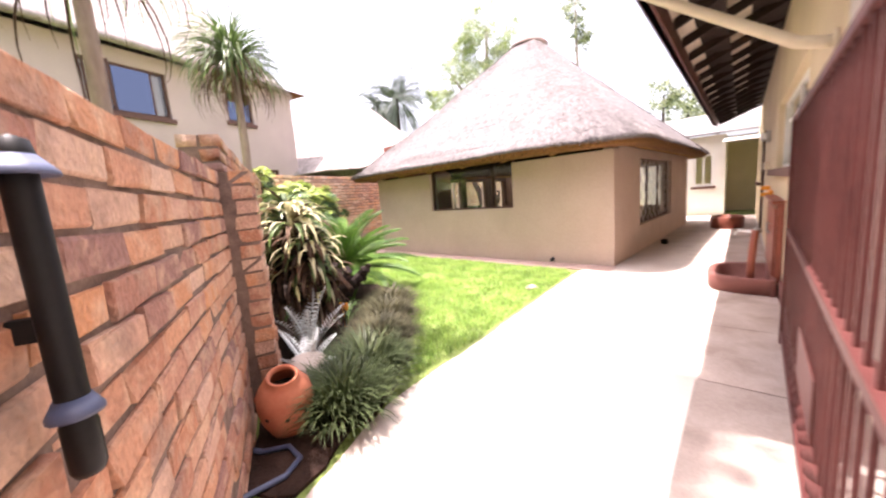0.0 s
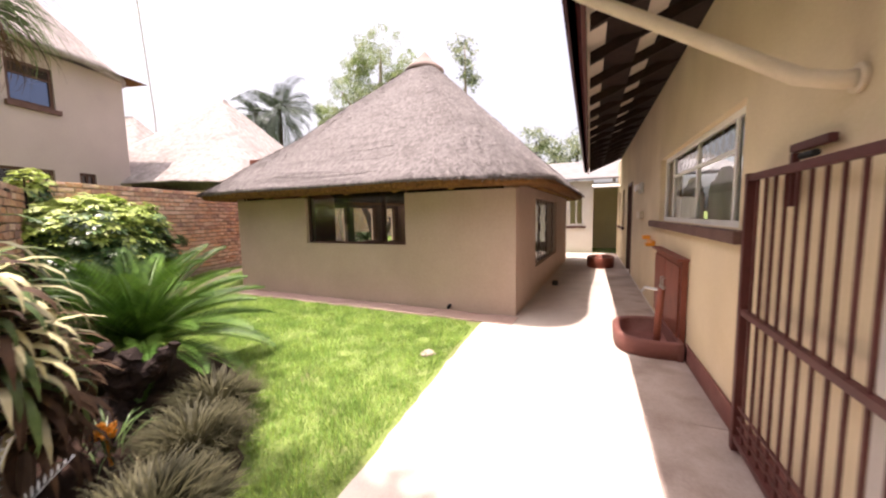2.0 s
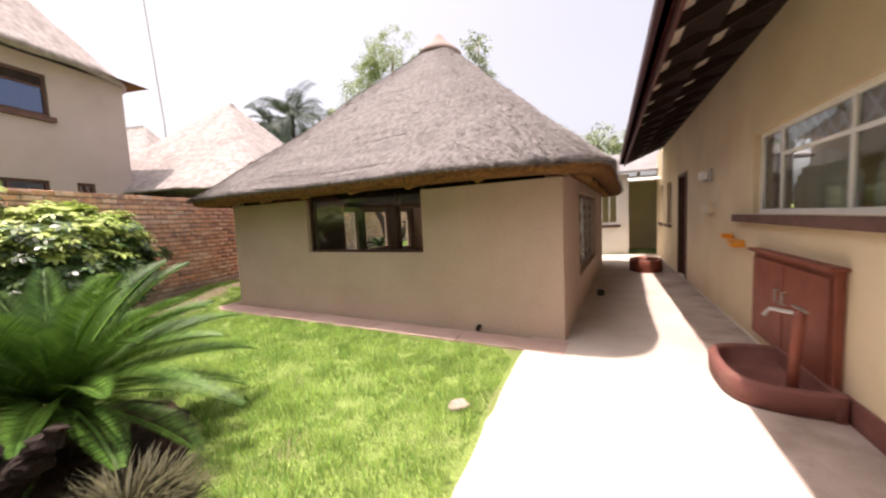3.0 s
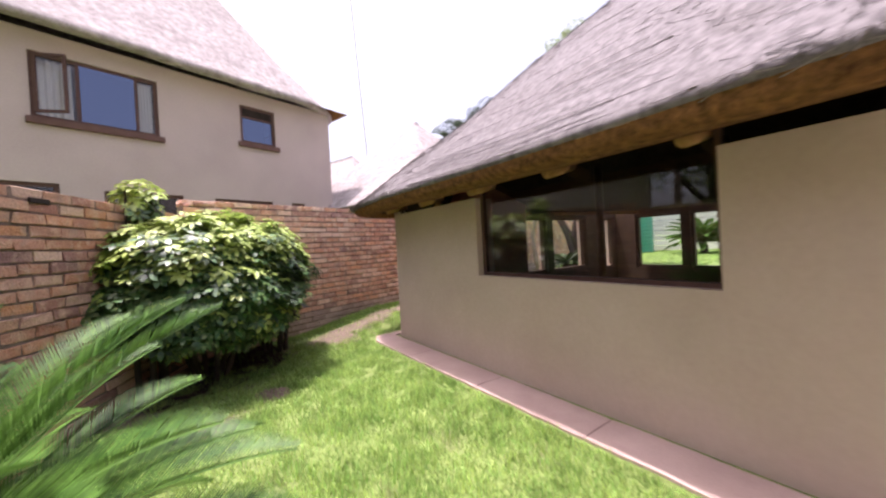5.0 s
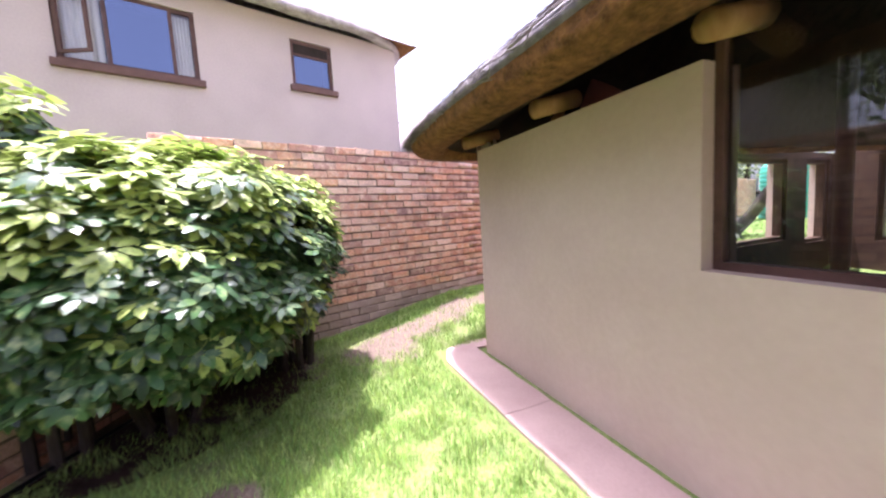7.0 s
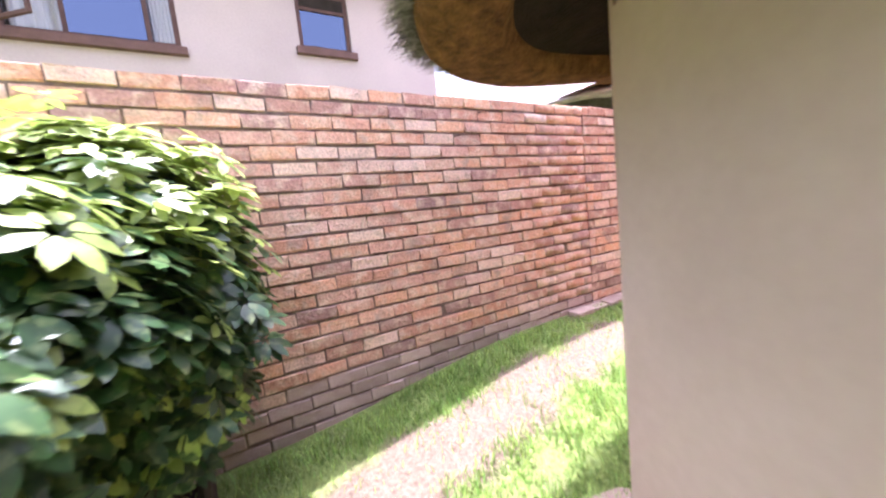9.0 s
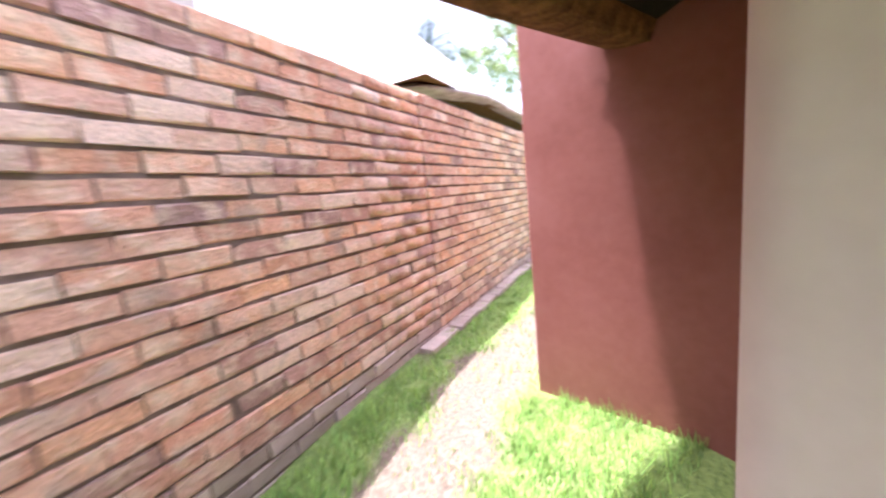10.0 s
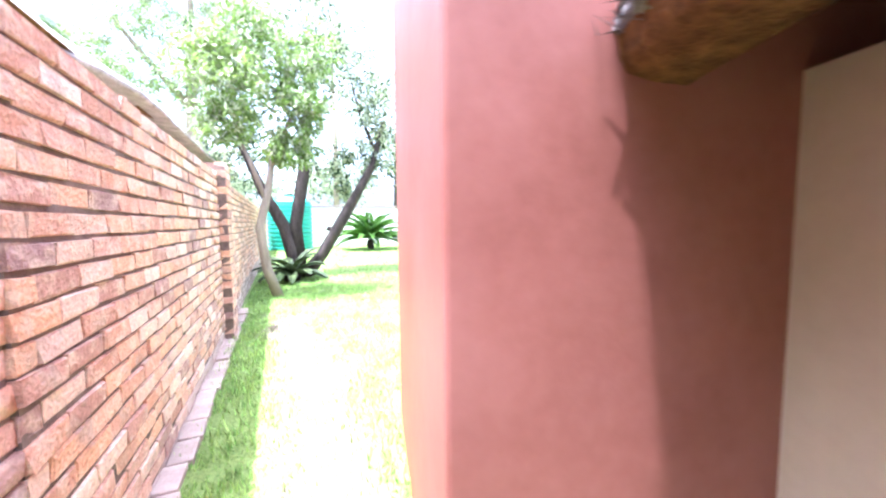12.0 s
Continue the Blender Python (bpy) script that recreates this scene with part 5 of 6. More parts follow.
def tuft(name, at, rad, count, ln, mat, label, seed, category="grass tuft"):
    r = random.Random(seed)
    root = thing(name, label, category, "tufts along the bed", at=at)
    lv = Leaves()
    for i in range(count):
        a, d = r.uniform(0, 6.283), rad * math.sqrt(r.random())
        base = Vector((at[0] + math.cos(a) * d * 0.75, at[1] + math.sin(a) * d * 0.75, at[2] + 0.12 * (1 - (d / rad) ** 2)))
        az = a + r.uniform(-0.9, 0.9)
        pts = arch(base, az, r.uniform(0.7, 1.45), ln * r.uniform(0.7, 1.15), r.uniform(1.1, 2.2), 4)
        lv.strip(pts, [0.004, 0.005, 0.0045, 0.003, 0.0005], Vector((-math.sin(az), math.cos(az), 0)))
    lv.make("foliage", M[mat], root, kind="stuff")


tuft("grass_tuft", (-1.42, 1.42, 0.02), 0.23, 900, 0.29, "mondo", "dark green mondo grass tuft at the paving edge", 41)
tuft("grass_tuft", (-1.52, 1.78, 0.02), 0.25, 900, 0.30, "mondo", "dark green mondo grass tuft at the paving edge", 42)
tuft("grass_tuft", (-1.68, 2.16, 0.02), 0.22, 1000, 0.30, "mondo_tan", "straw-tipped grass tuft on the bed", 43)
tuft("grass_tuft", (-1.96, 2.66, 0.02), 0.21, 900, 0.28, "mondo_tan", "straw-tipped grass tuft on the bed", 44)
tuft("grass_tuft", (-2.18, 3.08, 0.02), 0.21, 800, 0.28, "mondo_tan", "low straw-green grass tuft under the cycad", 45)
tuft("clivia", (-2.45, 2.62, 0.02), 0.10, 36, 0.30, "strapgreen", "small strap-leaved clivia with orange flower", 46, "plant")
fl = thing("flower_head", "yellow-orange flower head in the bed", "flower", at=(-2.42, 2.58, 0.3))
bm = bmesh.new()
for i in range(16):
    d = unit(rnd)
    d.z = abs(d.z)
    q = Vector((-2.42, 2.58, 0.22)) + d * 0.05
    tube(bm, [Vector((-2.42, 2.58, 0.19)), q, q + d * 0.02], [0.005, 0.019, 0.006], 6)
tube(bm, [Vector((-2.43, 2.6, 0.0)), Vector((-2.42, 2.58, 0.2))], 0.008, 6)
piece("petals", bm, M["orange"], fl)

# driftwood stump beside the cycad
st = thing("driftwood_stump", "gnarled dark driftwood stump on the flower bed", "stump", at=(-2.72, 2.95, 0))
ROOTS = [(((-2.76, 2.96, -0.05), (-2.74, 2.94, 0.2), (-2.68, 2.92, 0.42), (-2.60, 2.90, 0.54)), (0.13, 0.06)),
         (((-2.74, 2.95, 0.22), (-2.84, 3.02, 0.38), (-2.96, 3.05, 0.46)), (0.085, 0.035)),
         (((-2.70, 2.93, 0.30), (-2.56, 2.96, 0.40), (-2.44, 3.0, 0.50), (-2.40, 3.02, 0.58)), (0.08, 0.028)),
         (((-2.76, 2.94, 0.15), (-2.66, 2.80, 0.10), (-2.58, 2.66, -0.03)), (0.09, 0.05)),
         (((-2.68, 2.92, 0.40), (-2.74, 2.86, 0.52), (-2.72, 2.84, 0.62)), (0.06, 0.03))]
for pts, (ra, rb) in ROOTS:
    bm = bmesh.new()
    fine = []
    for a, b in zip(pts, pts[1:]):
        fine += [Vector(a).lerp(Vector(b), t / 5) for t in range(5)]
    fine.append(Vector(pts[-1]))
    tube(bm, fine, [(ra + (rb - ra) * i / len(fine)) * (1 + 0.22 * math.sin(i * 1.7 + ra * 90)) for i in range(len(fine))], 14)
    for vv in bm.verts:
        vv.co += noise.noise_vector(vv.co * 14) * 0.032 + noise.noise_vector(vv.co * 38) * 0.012
    piece("root", bm, M["wood"], st)

# clay pot and pale stone
pot = thing("clay_pot", "tilted terracotta strawberry pot with small holes on the bed", "pot", at=(-1.72, 1.30, 0))
PM = Matrix.Translation((-1.66, 1.24, 0.02)) @ Matrix.Rotation(radians(20), 4, Vector((0.6, 0.8, 0))) @ Matrix.Scale(1.0, 4)
bm = bmesh.new()
lathe(bm, PM, [(0.0, 0.0), (0.085, 0.0), (0.10, 0.02), (0.135, 0.13), (0.145, 0.22), (0.132, 0.29), (0.098, 0.345), (0.075, 0.37), (0.078, 0.385), (0.074, 0.392), (0.064, 0.388), (0.060, 0.365), (0.09, 0.33), (0.12, 0.27), (0.12, 0.2), (0.09, 0.06), (0.0, 0.05)], 32, False)
piece("body", bm, M["terracotta"], pot, smooth=True)
bm = bmesh.new()
lathe(bm, PM @ Matrix.Translation((0, 0, 0.26)), [(0.0, 0.02), (0.06, 0.015), (0.108, 0.0)], 20, False)
piece("soil", bm, M["soil"], pot)
# holes are dark discs on the clay, painting the shade inside
for k in range(9):
    t = k * 0.7
    rr = 0.1425
    q = PM @ Vector((rr * math.cos(t), rr * math.sin(t), 0.215))
    bm = bmesh.new()
    d = (PM.to_3x3() @ Vector((math.cos(t), math.sin(t), 0))).normalized()
    tube(bm, [q - d * 0.004, q + d * 0.005], 0.011, 10)
    piece("hole", bm, M["dark"], pot, "small round hole, its shade a dark disc")
bm = bmesh.new()
q = PM @ Vector((-0.135, -0.03, 0.16))
d = (PM.to_3x3() @ Vector((-1, -0.2, 0.3))).normalized()
tube(bm, [q - d * 0.02, q + d * 0.03, q + d * 0.045], [0.035, 0.04, 0.03], 12)
piece("pocket", bm, M["terracotta"], pot, "planting pocket lip")
stone = thing("pale_stone", "smooth pale grey stone behind the pot", "stone", at=(-1.86, 1.62, 0))
bm = bmesh.new()
bmesh.ops.create_icosphere(bm, subdivisions=3, radius=0.12, matrix=Matrix.Translation((-1.86, 1.60, 0.17)) @ Matrix.Diagonal((1.3, 1.0, 0.7, 1)))
bmesh.ops.create_icosphere(bm, subdivisions=3, radius=0.14, matrix=Matrix.Translation((-1.88, 1.62, 0.06)) @ Matrix.Diagonal((1.2, 1.0, 0.9, 1)))
for vv in bm.verts:
    vv.co += noise.noise_vector(vv.co * 6) * 0.02
piece("stone", bm, M["concrete"], stone, smooth=True)
flat = thing("flat_stone", "pale flat stone sunk in the lawn near the paving", "stone", at=(-0.94, 4.36, 0.02))
bm = bmesh.new()
bmesh.ops.create_icosphere(bm, subdivisions=3, radius=0.085, matrix=Matrix.Translation((-0.94, 4.36, 0.02)) @ Matrix.Rotation(0.4, 4, "Z") @ Matrix.Diagonal((1.0, 0.7, 0.2, 1)))
for vv in bm.verts:
    vv.co += noise.noise_vector(vv.co * 14) * 0.03
piece("stone", bm, M["slabs"], flat, smooth=True)
drain = thing("drain_stub", "short dark waste pipe end low on the hut wall", "pipe", at=tuple(LAPA @ Vector((0.97, 0.02, 0.06))))
bm = bmesh.new()
tube(bm, [LAPA @ Vector((0.97, -0.03, 0.075)), LAPA @ Vector((0.97, 0.05, 0.07)), LAPA @ Vector((0.97, 0.075, 0.05))], 0.026, 12)
piece("pipe", bm, M["black"], drain, smooth=True)
hose = thing("garden_hose", "dark blue-black garden hose lying on the soil", "hose", at=(-1.4, 0.95, 0.03))
bm = bmesh.new()
tube(bm, [(-1.72, 1.0, 0.035), (-1.6, 1.02, 0.035), (-1.5, 1.1, 0.035), (-1.38, 1.06, 0.035), (-1.35, 0.95, 0.035), (-1.42, 0.8, 0.035), (-1.4, 0.6, 0.03)], 0.014, 8)
piece("tube", bm, M["bluecap"], hose, smooth=True)
hose2 = thing("garden_hose", "black irrigation pipe along the foot of the wall", "hose", at=(-5.6, 4.3, 0.03))
bm = bmesh.new()
tube(bm, [WALL_A @ Vector((x, 0.14 + 0.03 * math.sin(x * 3), 0.025)) for x in np.arange(0.6, 3.4, 0.2)], 0.012, 8)
piece("tube", bm, M["black"], hose2, smooth=True)

# lantern on the gate wall
lamp = thing("wall_light", "black tubular outdoor wall light with faded blue-grey collars", "wall light", at=(-0.6, 0.16, 1.1))
LM = Matrix.Translation(WALL_A @ Vector((8.045, 0.04, 0.925))) @ Matrix.Diagonal((0.76, 0.76, 1.12, 1))
bm = bmesh.new()
lathe(bm, LM, [(0.0, 0.0), (0.019, 0.0), (0.024, 0.008), (0.024, 0.06), (0.0215, 0.065), (0.0215, 0.33), (0.019, 0.335), (0.0, 0.335)], 24, False)
piece("body", bm, M["black"], lamp, smooth=True)
for z, r1 in ((0.07, 0.036), (0.325, 0.045)):
    bm = bmesh.new()
    lathe(bm, LM @ Matrix.Translation((0, 0, z)), [(0.0215, 0.018), (0.023, 0.021), (r1, 0.004), (r1, 0.0), (0.0215, 0.012)], 24, False)
    piece("collar", bm, M["bluecap"], lamp, "faded blue-grey flared collar", True)
bm = bmesh.new()
lathe(bm, LM @ Matrix.Translation((0, 0, 0.34)), [(0.023, 0.006), (0.019, 0.02), (0.0, 0.026)], 20, False)
piece("cap", bm, M["black"], lamp, smooth=True)
bm = bmesh.new()
box(bm, WALL_A, 8.038, 8.052, 0.0, 0.028, 1.10, 1.13, 0.004)
piece("bracket", bm, M["black"], lamp)


def ponytail(name, at, trunk, rad, count, ln, label, seed):
    r = random.Random(seed)
    root = thing(name, label, "palm", at=at)
    base = Vector(at)
    top = base + Vector((0.05, 0.03, trunk))
    bm = bmesh.new()
    tube(bm, [base, base.lerp(top, 0.3), base.lerp(top, 0.7) + Vector((0.03, 0, 0)), top], [rad * 1.5, rad * 1.1, rad, rad * 0.8], 12)
    piece("trunk", bm, M["palebark"], root, smooth=True)
    sets = [Leaves(), Leaves()]
    for i in range(count):
        az, el = r.uniform(0, 6.283), r.uniform(-0.2, 1.5)
        pts = arch(top + Vector((0, 0, r.uniform(-0.1, 0.15))), az, el, ln * r.uniform(0.75, 1.1), r.uniform(2.2, 3.2), 8)
        dry = el < 0.15
        sets[dry].strip(pts, [0.006, 0.009, 0.0095, 0.009, 0.008, 0.007, 0.005, 0.003, 0.0006], Vector((-math.sin(az), math.cos(az), 0)))
    sets[0].make("leaves", M["strapgreen"], root, kind="stuff")
    sets[1].make("dry_leaves", M["strapbrown"], root, "dry hanging leaves", "stuff")


ponytail("ponytail_palm", (-2.6, 1.03, 0.0), 2.9, 0.042, 300, 1.1, "ponytail palm with drooping leaves behind the wall", 51)
ponytail("ponytail_palm", (-4.42, 3.2, 0.0), 3.05, 0.05, 520, 0.9, "slender ponytail palm with a drooping mop of leaves", 52)


# ---------------------------------------------------------------- trees
def tree(name, at, trunk_pts, limbs, clumps, leaf, count, mats, label, seed, bark="bark"):
    """trunk_pts: (points, radii) of the trunks; limbs likewise; clumps: (centre, radii) filled with count leaves each."""
    r = random.Random(seed)
    root = thing(name, label, "tree", at=at)
    for nm, group in (("trunk", trunk_pts), ("limb", limbs)):
        for pts, rr in group:
            bm = bmesh.new()
            tube(bm, pts, rr, 10)
            for vv in bm.verts:
                vv.co += noise.noise_vector(vv.co * 5) * rr[0] * 0.18
            piece(nm, bm, M[bark], root, smooth=True)
    sets = {k: Leaves() for k in mats}
    for c, rad in clumps:
        c = Vector(c)
        sub = [(c + Vector((u.x * rad[0], u.y * rad[1], u.z * rad[2])) * r.uniform(0.35, 1.0), r.uniform(0.14, 0.32) * max(rad)) for u in (unit(r) for _ in range(46))]
        for i in range(count):
            o, rr = sub[i % len(sub)]
            q = o + unit(r) * rr * r.random() ** 0.4
            d = (unit(r) + Vector((0, 0, -0.5))).normalized()
            w = d.cross(unit(r)).normalized() * leaf * r.uniform(0.13, 0.22)
            sets[mats[0] if r.random() < 0.65 else mats[-1]].diamond(q, d, w, leaf * r.uniform(0.7, 1.3))
    for k, lv in sets.items():
        if lv.v:
            lv.make("crown", M[k], root, kind="stuff")
    return root


# small pale tree and the old forked tree on the back lawn
tree("young_tree", (-6.3, 14.7, 0.2), [([(-6.25, 14.7, 0.15), (-6.42, 14.7, 0.7), (-6.5, 14.7, 1.4), (-6.35, 14.7, 2.0), (-6.22, 14.7, 2.8)], [0.09, 0.075, 0.07, 0.06, 0.04])],
     [([(-6.4, 14.7, 1.9), (-6.6, 14.8, 2.5), (-6.8, 14.9, 3.0)], [0.04, 0.03, 0.015]), ([(-6.3, 14.7, 2.4), (-6.0, 14.6, 3.1), (-5.8, 14.6, 3.6)], [0.04, 0.03, 0.015])],
     [((-6.4, 14.7, 3.9), (0.75, 0.7, 0.6)), ((-5.75, 14.6, 3.4), (0.5, 0.5, 0.45)), ((-6.9, 14.8, 3.2), (0.5, 0.5, 0.5)), ((-6.0, 14.7, 2.75), (0.5, 0.5, 0.32)), ((-6.5, 14.7, 4.7), (0.8, 0.7, 0.6)), ((-5.7, 14.7, 4.3), (0.6, 0.6, 0.6)), ((-7.1, 14.8, 4.1), (0.6, 0.6, 0.6))], 0.12, 1500, ("leaf_light", "leaf_far"), "young tree with light green leaves beside the wall", 61, "palebark")
tree("old_tree", (-5.8, 17.0, 0.2), [([(-5.85, 17, 0.1), (-5.9, 17, 0.6), (-6.1, 17, 1.4), (-6.5, 17, 2.2), (-6.9, 17.2, 3.2)], [0.2, 0.17, 0.14, 0.11, 0.06]),
                                      ([(-5.8, 17, 0.5), (-5.85, 17, 1.4), (-5.65, 17, 2.6), (-5.5, 17.1, 4.2), (-5.3, 17, 5.6)], [0.16, 0.14, 0.13, 0.1, 0.05]),
                                      ([(-5.75, 17, 0.15), (-5.3, 17, 0.7), (-4.7, 17, 1.7), (-4.0, 17, 2.9), (-3.7, 17, 4.0)], [0.17, 0.14, 0.12, 0.09, 0.05])],
     [([(-5.2, 17, 0.8), (-4.95, 17, 1.25), (-5.15, 17, 1.35)], [0.1, 0.08, 0.06]), ([(-5.5, 17, 4.0), (-6.0, 17, 4.9), (-6.6, 17.2, 5.4)], [0.06, 0.04, 0.02]), ([(-3.9, 17, 3.2), (-4.3, 17, 4.2), (-4.5, 17, 5)], [0.05, 0.03, 0.015])],
     [((-7.0, 17.2, 4.6), (1.1, 1.0, 1.3)), ((-5.5, 17.2, 6.2), (1.5, 1.2, 0.9)), ((-3.9, 17, 4.6), (1.0, 1.0, 0.9)), ((-4.6, 17.6, 2.9), (1.0, 0.8, 0.7)), ((-7.2, 17.5, 3.2), (0.8, 0.8, 0.8)), ((-3.6, 17.2, 3.4), (0.9, 0.8, 1.0)), ((-4.8, 17.4, 5.4), (1.1, 0.9, 0.9))], 0.13, 2000, ("leaf_far", "leaf_dark"), "old dark-barked tree forking from the ground on the lawn", 62)
tree("gum_tree", (-10.5, 33, 0), [([(-10.5, 33, 0), (-10.6, 33, 7), (-10.4, 33, 12), (-10.2, 33, 16)], [0.45, 0.35, 0.24, 0.08])], [([(-10.5, 33, 8), (-12.8, 33, 11), (-14.2, 33, 13)], [0.2, 0.13, 0.05]), ([(-10.5, 33, 9), (-8.4, 33, 12.5), (-7, 33, 14.5)], [0.18, 0.12, 0.05])],
     [((-10.6, 33, 16.2), (2.4, 2, 1.9)), ((-13.6, 33, 13.2), (2.2, 1.8, 1.9)), ((-7.6, 33, 14.2), (2.2, 1.6, 1.9)), ((-15.4, 33, 11.0), (1.7, 1.6, 1.4)), ((-11.0, 33, 12.2), (2.3, 1.6, 2.0)), ((-8.4, 33, 11), (1.8, 1.6, 1.6)), ((-13, 33, 9.6), (2, 1.6, 1.6)), ((-9.2, 33, 12.9), (2.0, 1.6, 1.7)), ((-12.2, 33, 15.0), (1.6, 1.4, 1.3)), ((-10.2, 33, 9.0), (2.2, 1.6, 1.6))], 0.17, 4200, ("leaf_far", "leaf_light"), "tall sparse eucalyptus behind the thatched hut", 63, "palebark")
tree("slender_gum", (-2.7, 33, 0), [([(-2.7, 33, 0), (-2.6, 33, 8), (-2.7, 33, 16)], [0.22, 0.16, 0.05])], [], [((-2.9, 33, 15.6), (1.2, 0.8, 1.4)), ((-2.3, 33, 13.4), (0.9, 0.8, 1.3))], 0.24, 900, ("leaf_far", "leaf_dark"), "slender sparse gum tree far behind the hut", 64, "palebark")
for n, (x, y, z, s) in enumerate(((4.2, 42, 9.4, 1.7), (8.6, 42, 8.8, 1.8), (6.4, 43, 7.4, 1.7), (12.5, 42, 8.0, 2.0))):
    tree("garden_tree", (x, y, 0), [([(x, y, 0), (x + 0.2, y, z)], [0.25, 0.1])], [], [((x, y, z), (s * 1.2, s, s)), ((x + 1.4, y, z - 0.8), (s, s, s * 0.7))], 0.28, 1100, ("leaf_far", "leaf_dark"), "rounded green tree beyond the outbuilding", 65 + n)
for n, (x, y, z, s) in enumerate(((-9, 36, 5.0, 2.4), (-16, 40, 6, 3), (-2, 38, 5, 2.2))):
    tree("garden_tree", (x, y, 0), [([(x, y, 0), (x + 0.2, y, z)], [0.25, 0.1])], [], [((x, y, z), (s * 1.2, s, s)), ((x + 1.4, y, z - 1.2), (s, s, s * 0.7)), ((x - 1.6, y, z - 0.5), (s, s, s * 0.7))], 0.30, 1100, ("leaf_far", "leaf_dark"), "rounded green tree beyond the back fence", 75 + n)

tree("shade_tree", (-4.4, -1.7, 0), [([(-4.4, -1.7, 0), (-4.3, -1.5, 2.6), (-4.0, -0.8, 4.8), (-3.4, 0.6, 6.6)], [0.26, 0.21, 0.16, 0.08])],
     [([(-4.0, -0.8, 4.8), (-3.1, 0.7, 6.3), (-2.7, 2.2, 7.0)], [0.11, 0.08, 0.03]), ([(-4.2, -1.2, 4.0), (-2.8, -0.2, 6.0), (-1.7, 1.3, 6.9)], [0.11, 0.08, 0.03])],
     [((-2.75, 2.2, 7.1), (0.7, 0.35, 0.4)), ((-1.75, 1.55, 7.0), (0.75, 0.6, 0.4)), ((-1.6, 1.35, 6.8), (0.6, 0.4, 0.35)), ((-1.35, 1.9, 7.2), (0.5, 0.4, 0.3)), ((-4.2, -1.2, 7.0), (1.3, 1.1, 0.8)), ((-5.4, -2.2, 6.2), (1.2, 1.1, 0.8))], 0.16, 620, ("leaf_dark", "leaf_far"), "tall leafy tree overhanging the gate wall from outside", 95)
for n, (x, y, z, s) in enumerate(((-4.2, -4.2, 5.4, 1.9), (-8.2, -3.0, 5.0, 2.0), (-0.8, -7.0, 6.0, 2.2))):
    tree("street_tree", (x, y, 0), [([(x, y, 0), (x + 0.15, y, z * 0.5), (x - 0.1, y, z)], [0.22, 0.16, 0.07])], [([(x, y, z * 0.45), (x + 1.1, y, z * 0.7), (x + 1.6, y, z)], [0.11, 0.08, 0.03]), ([(x, y, z * 0.4), (x - 1.1, y, z * 0.65), (x - 1.7, y, z)], [0.11, 0.08, 0.03])],
         [((x, y, z + 0.6), (s * 1.2, s, s)), ((x + 1.6, y, z), (s * 0.9, s * 0.8, s * 0.7)), ((x - 1.7, y, z - 0.2), (s * 0.9, s * 0.8, s * 0.7)), ((x, y, z - 1.6), (s, s * 0.8, s * 0.5))], 0.19, 2200, ("leaf_dark", "leaf_far"), "leafy tree outside the gate wall, mirrored in the hut window", 85 + n)


def fan_palm(name, at, trunk, ln, fronds, label, seed):
    r = random.Random(seed)
    root = thing(name, label, "palm", at=at)
    base = Vector(at)
    top = base + Vector((0, 0, trunk))
    bm = bmesh.new()
    tube(bm, [base, base.lerp(top, 0.5), top], [0.22, 0.18, 0.16], 10)
    piece("trunk", bm, M["bark"], root)
    lv = Leaves()
    for i in range(fronds):
        az, el = i * 2.4, r.uniform(-0.9, 1.35)
        pts = arch(top - Vector((0, 0, r.uniform(0, 0.8))), az, el, ln * r.uniform(0.8, 1.1), 1.5, 9)
        s = Vector((-math.sin(az), math.cos(az), 0))
        lv.strip(pts, [0.03] * len(pts), s)
        for p0, p1 in zip(pts[2:], pts[3:]):
            for k in range(4):
                q, d = p0.lerp(p1, k / 4), (p1 - p0).normalized()
                for sg in (1, -1):
                    dd = (s * sg * 0.7 + d * 0.6 - Vector((0, 0, 0.35))).normalized()
                    lv.diamond(q, dd, d * 0.025, ln * 0.26)
    lv.make("fronds", M["palm_far"], root, kind="stuff")


fan_palm("feather_palm", (-17.2, 28.0, 0), 10.2, 3.2, 64, "dark feather palm behind the thatched roofs", 81)
fan_palm("feather_palm", (-19.6, 28.5, 0), 10.2, 2.1, 26, "smaller dark feather palm behind the roofs", 82)

# ---------------------------------------------------------------- back fence and water tank
fence = thing("slat_fence", "whitewashed precast slat wall across the back garden", "fence", at=(-1, 28.6, 0.2))
for k in range(9):
    x = -7.0 + k * 1.75
    bm = bmesh.new()
    box(bm, I4, x - 0.06, x + 0.06, 28.55, 28.68, 0.1, 2.35, 0.01)
    piece("post", bm, M["slat"], fence)
    if k < 8:
        for j in range(7):
            bm = bmesh.new()
            box(bm, I4, x + 0.062, x + 1.688, 28.60, 28.64, 0.22 + j * 0.3, 0.22 + j * 0.3 + 0.275, 0.012)
            piece("slat", bm, M["slat"], fence)
bm = bmesh.new()
box(bm, I4, -7.1, 7.1, 28.53, 28.70, 2.36, 2.44, 0.01)
piece("coping", bm, M["cap"], fence, "pinkish coping")
tank = thing("water_tank", "green ribbed plastic rainwater tank by the fence", "water tank", at=(-5.75, 27.0, 0.2))
bm = bmesh.new()
prof = [(0.0, 0.2), (1.0, 0.2)]
for j in range(11):
    z = 0.25 + j * 0.2
    prof += [(1.03, z), (1.03, z + 0.1), (0.99, z + 0.12), (0.99, z + 0.18)]
prof += [(1.0, 2.48), (0.8, 2.68), (0.3, 2.8), (0.0, 2.82)]
lathe(bm, Matrix.Translation((-5.75, 27.0, 0)), prof, 40, False)
piece("body", bm, M["tank"], tank, smooth=False)
bm = bmesh.new()
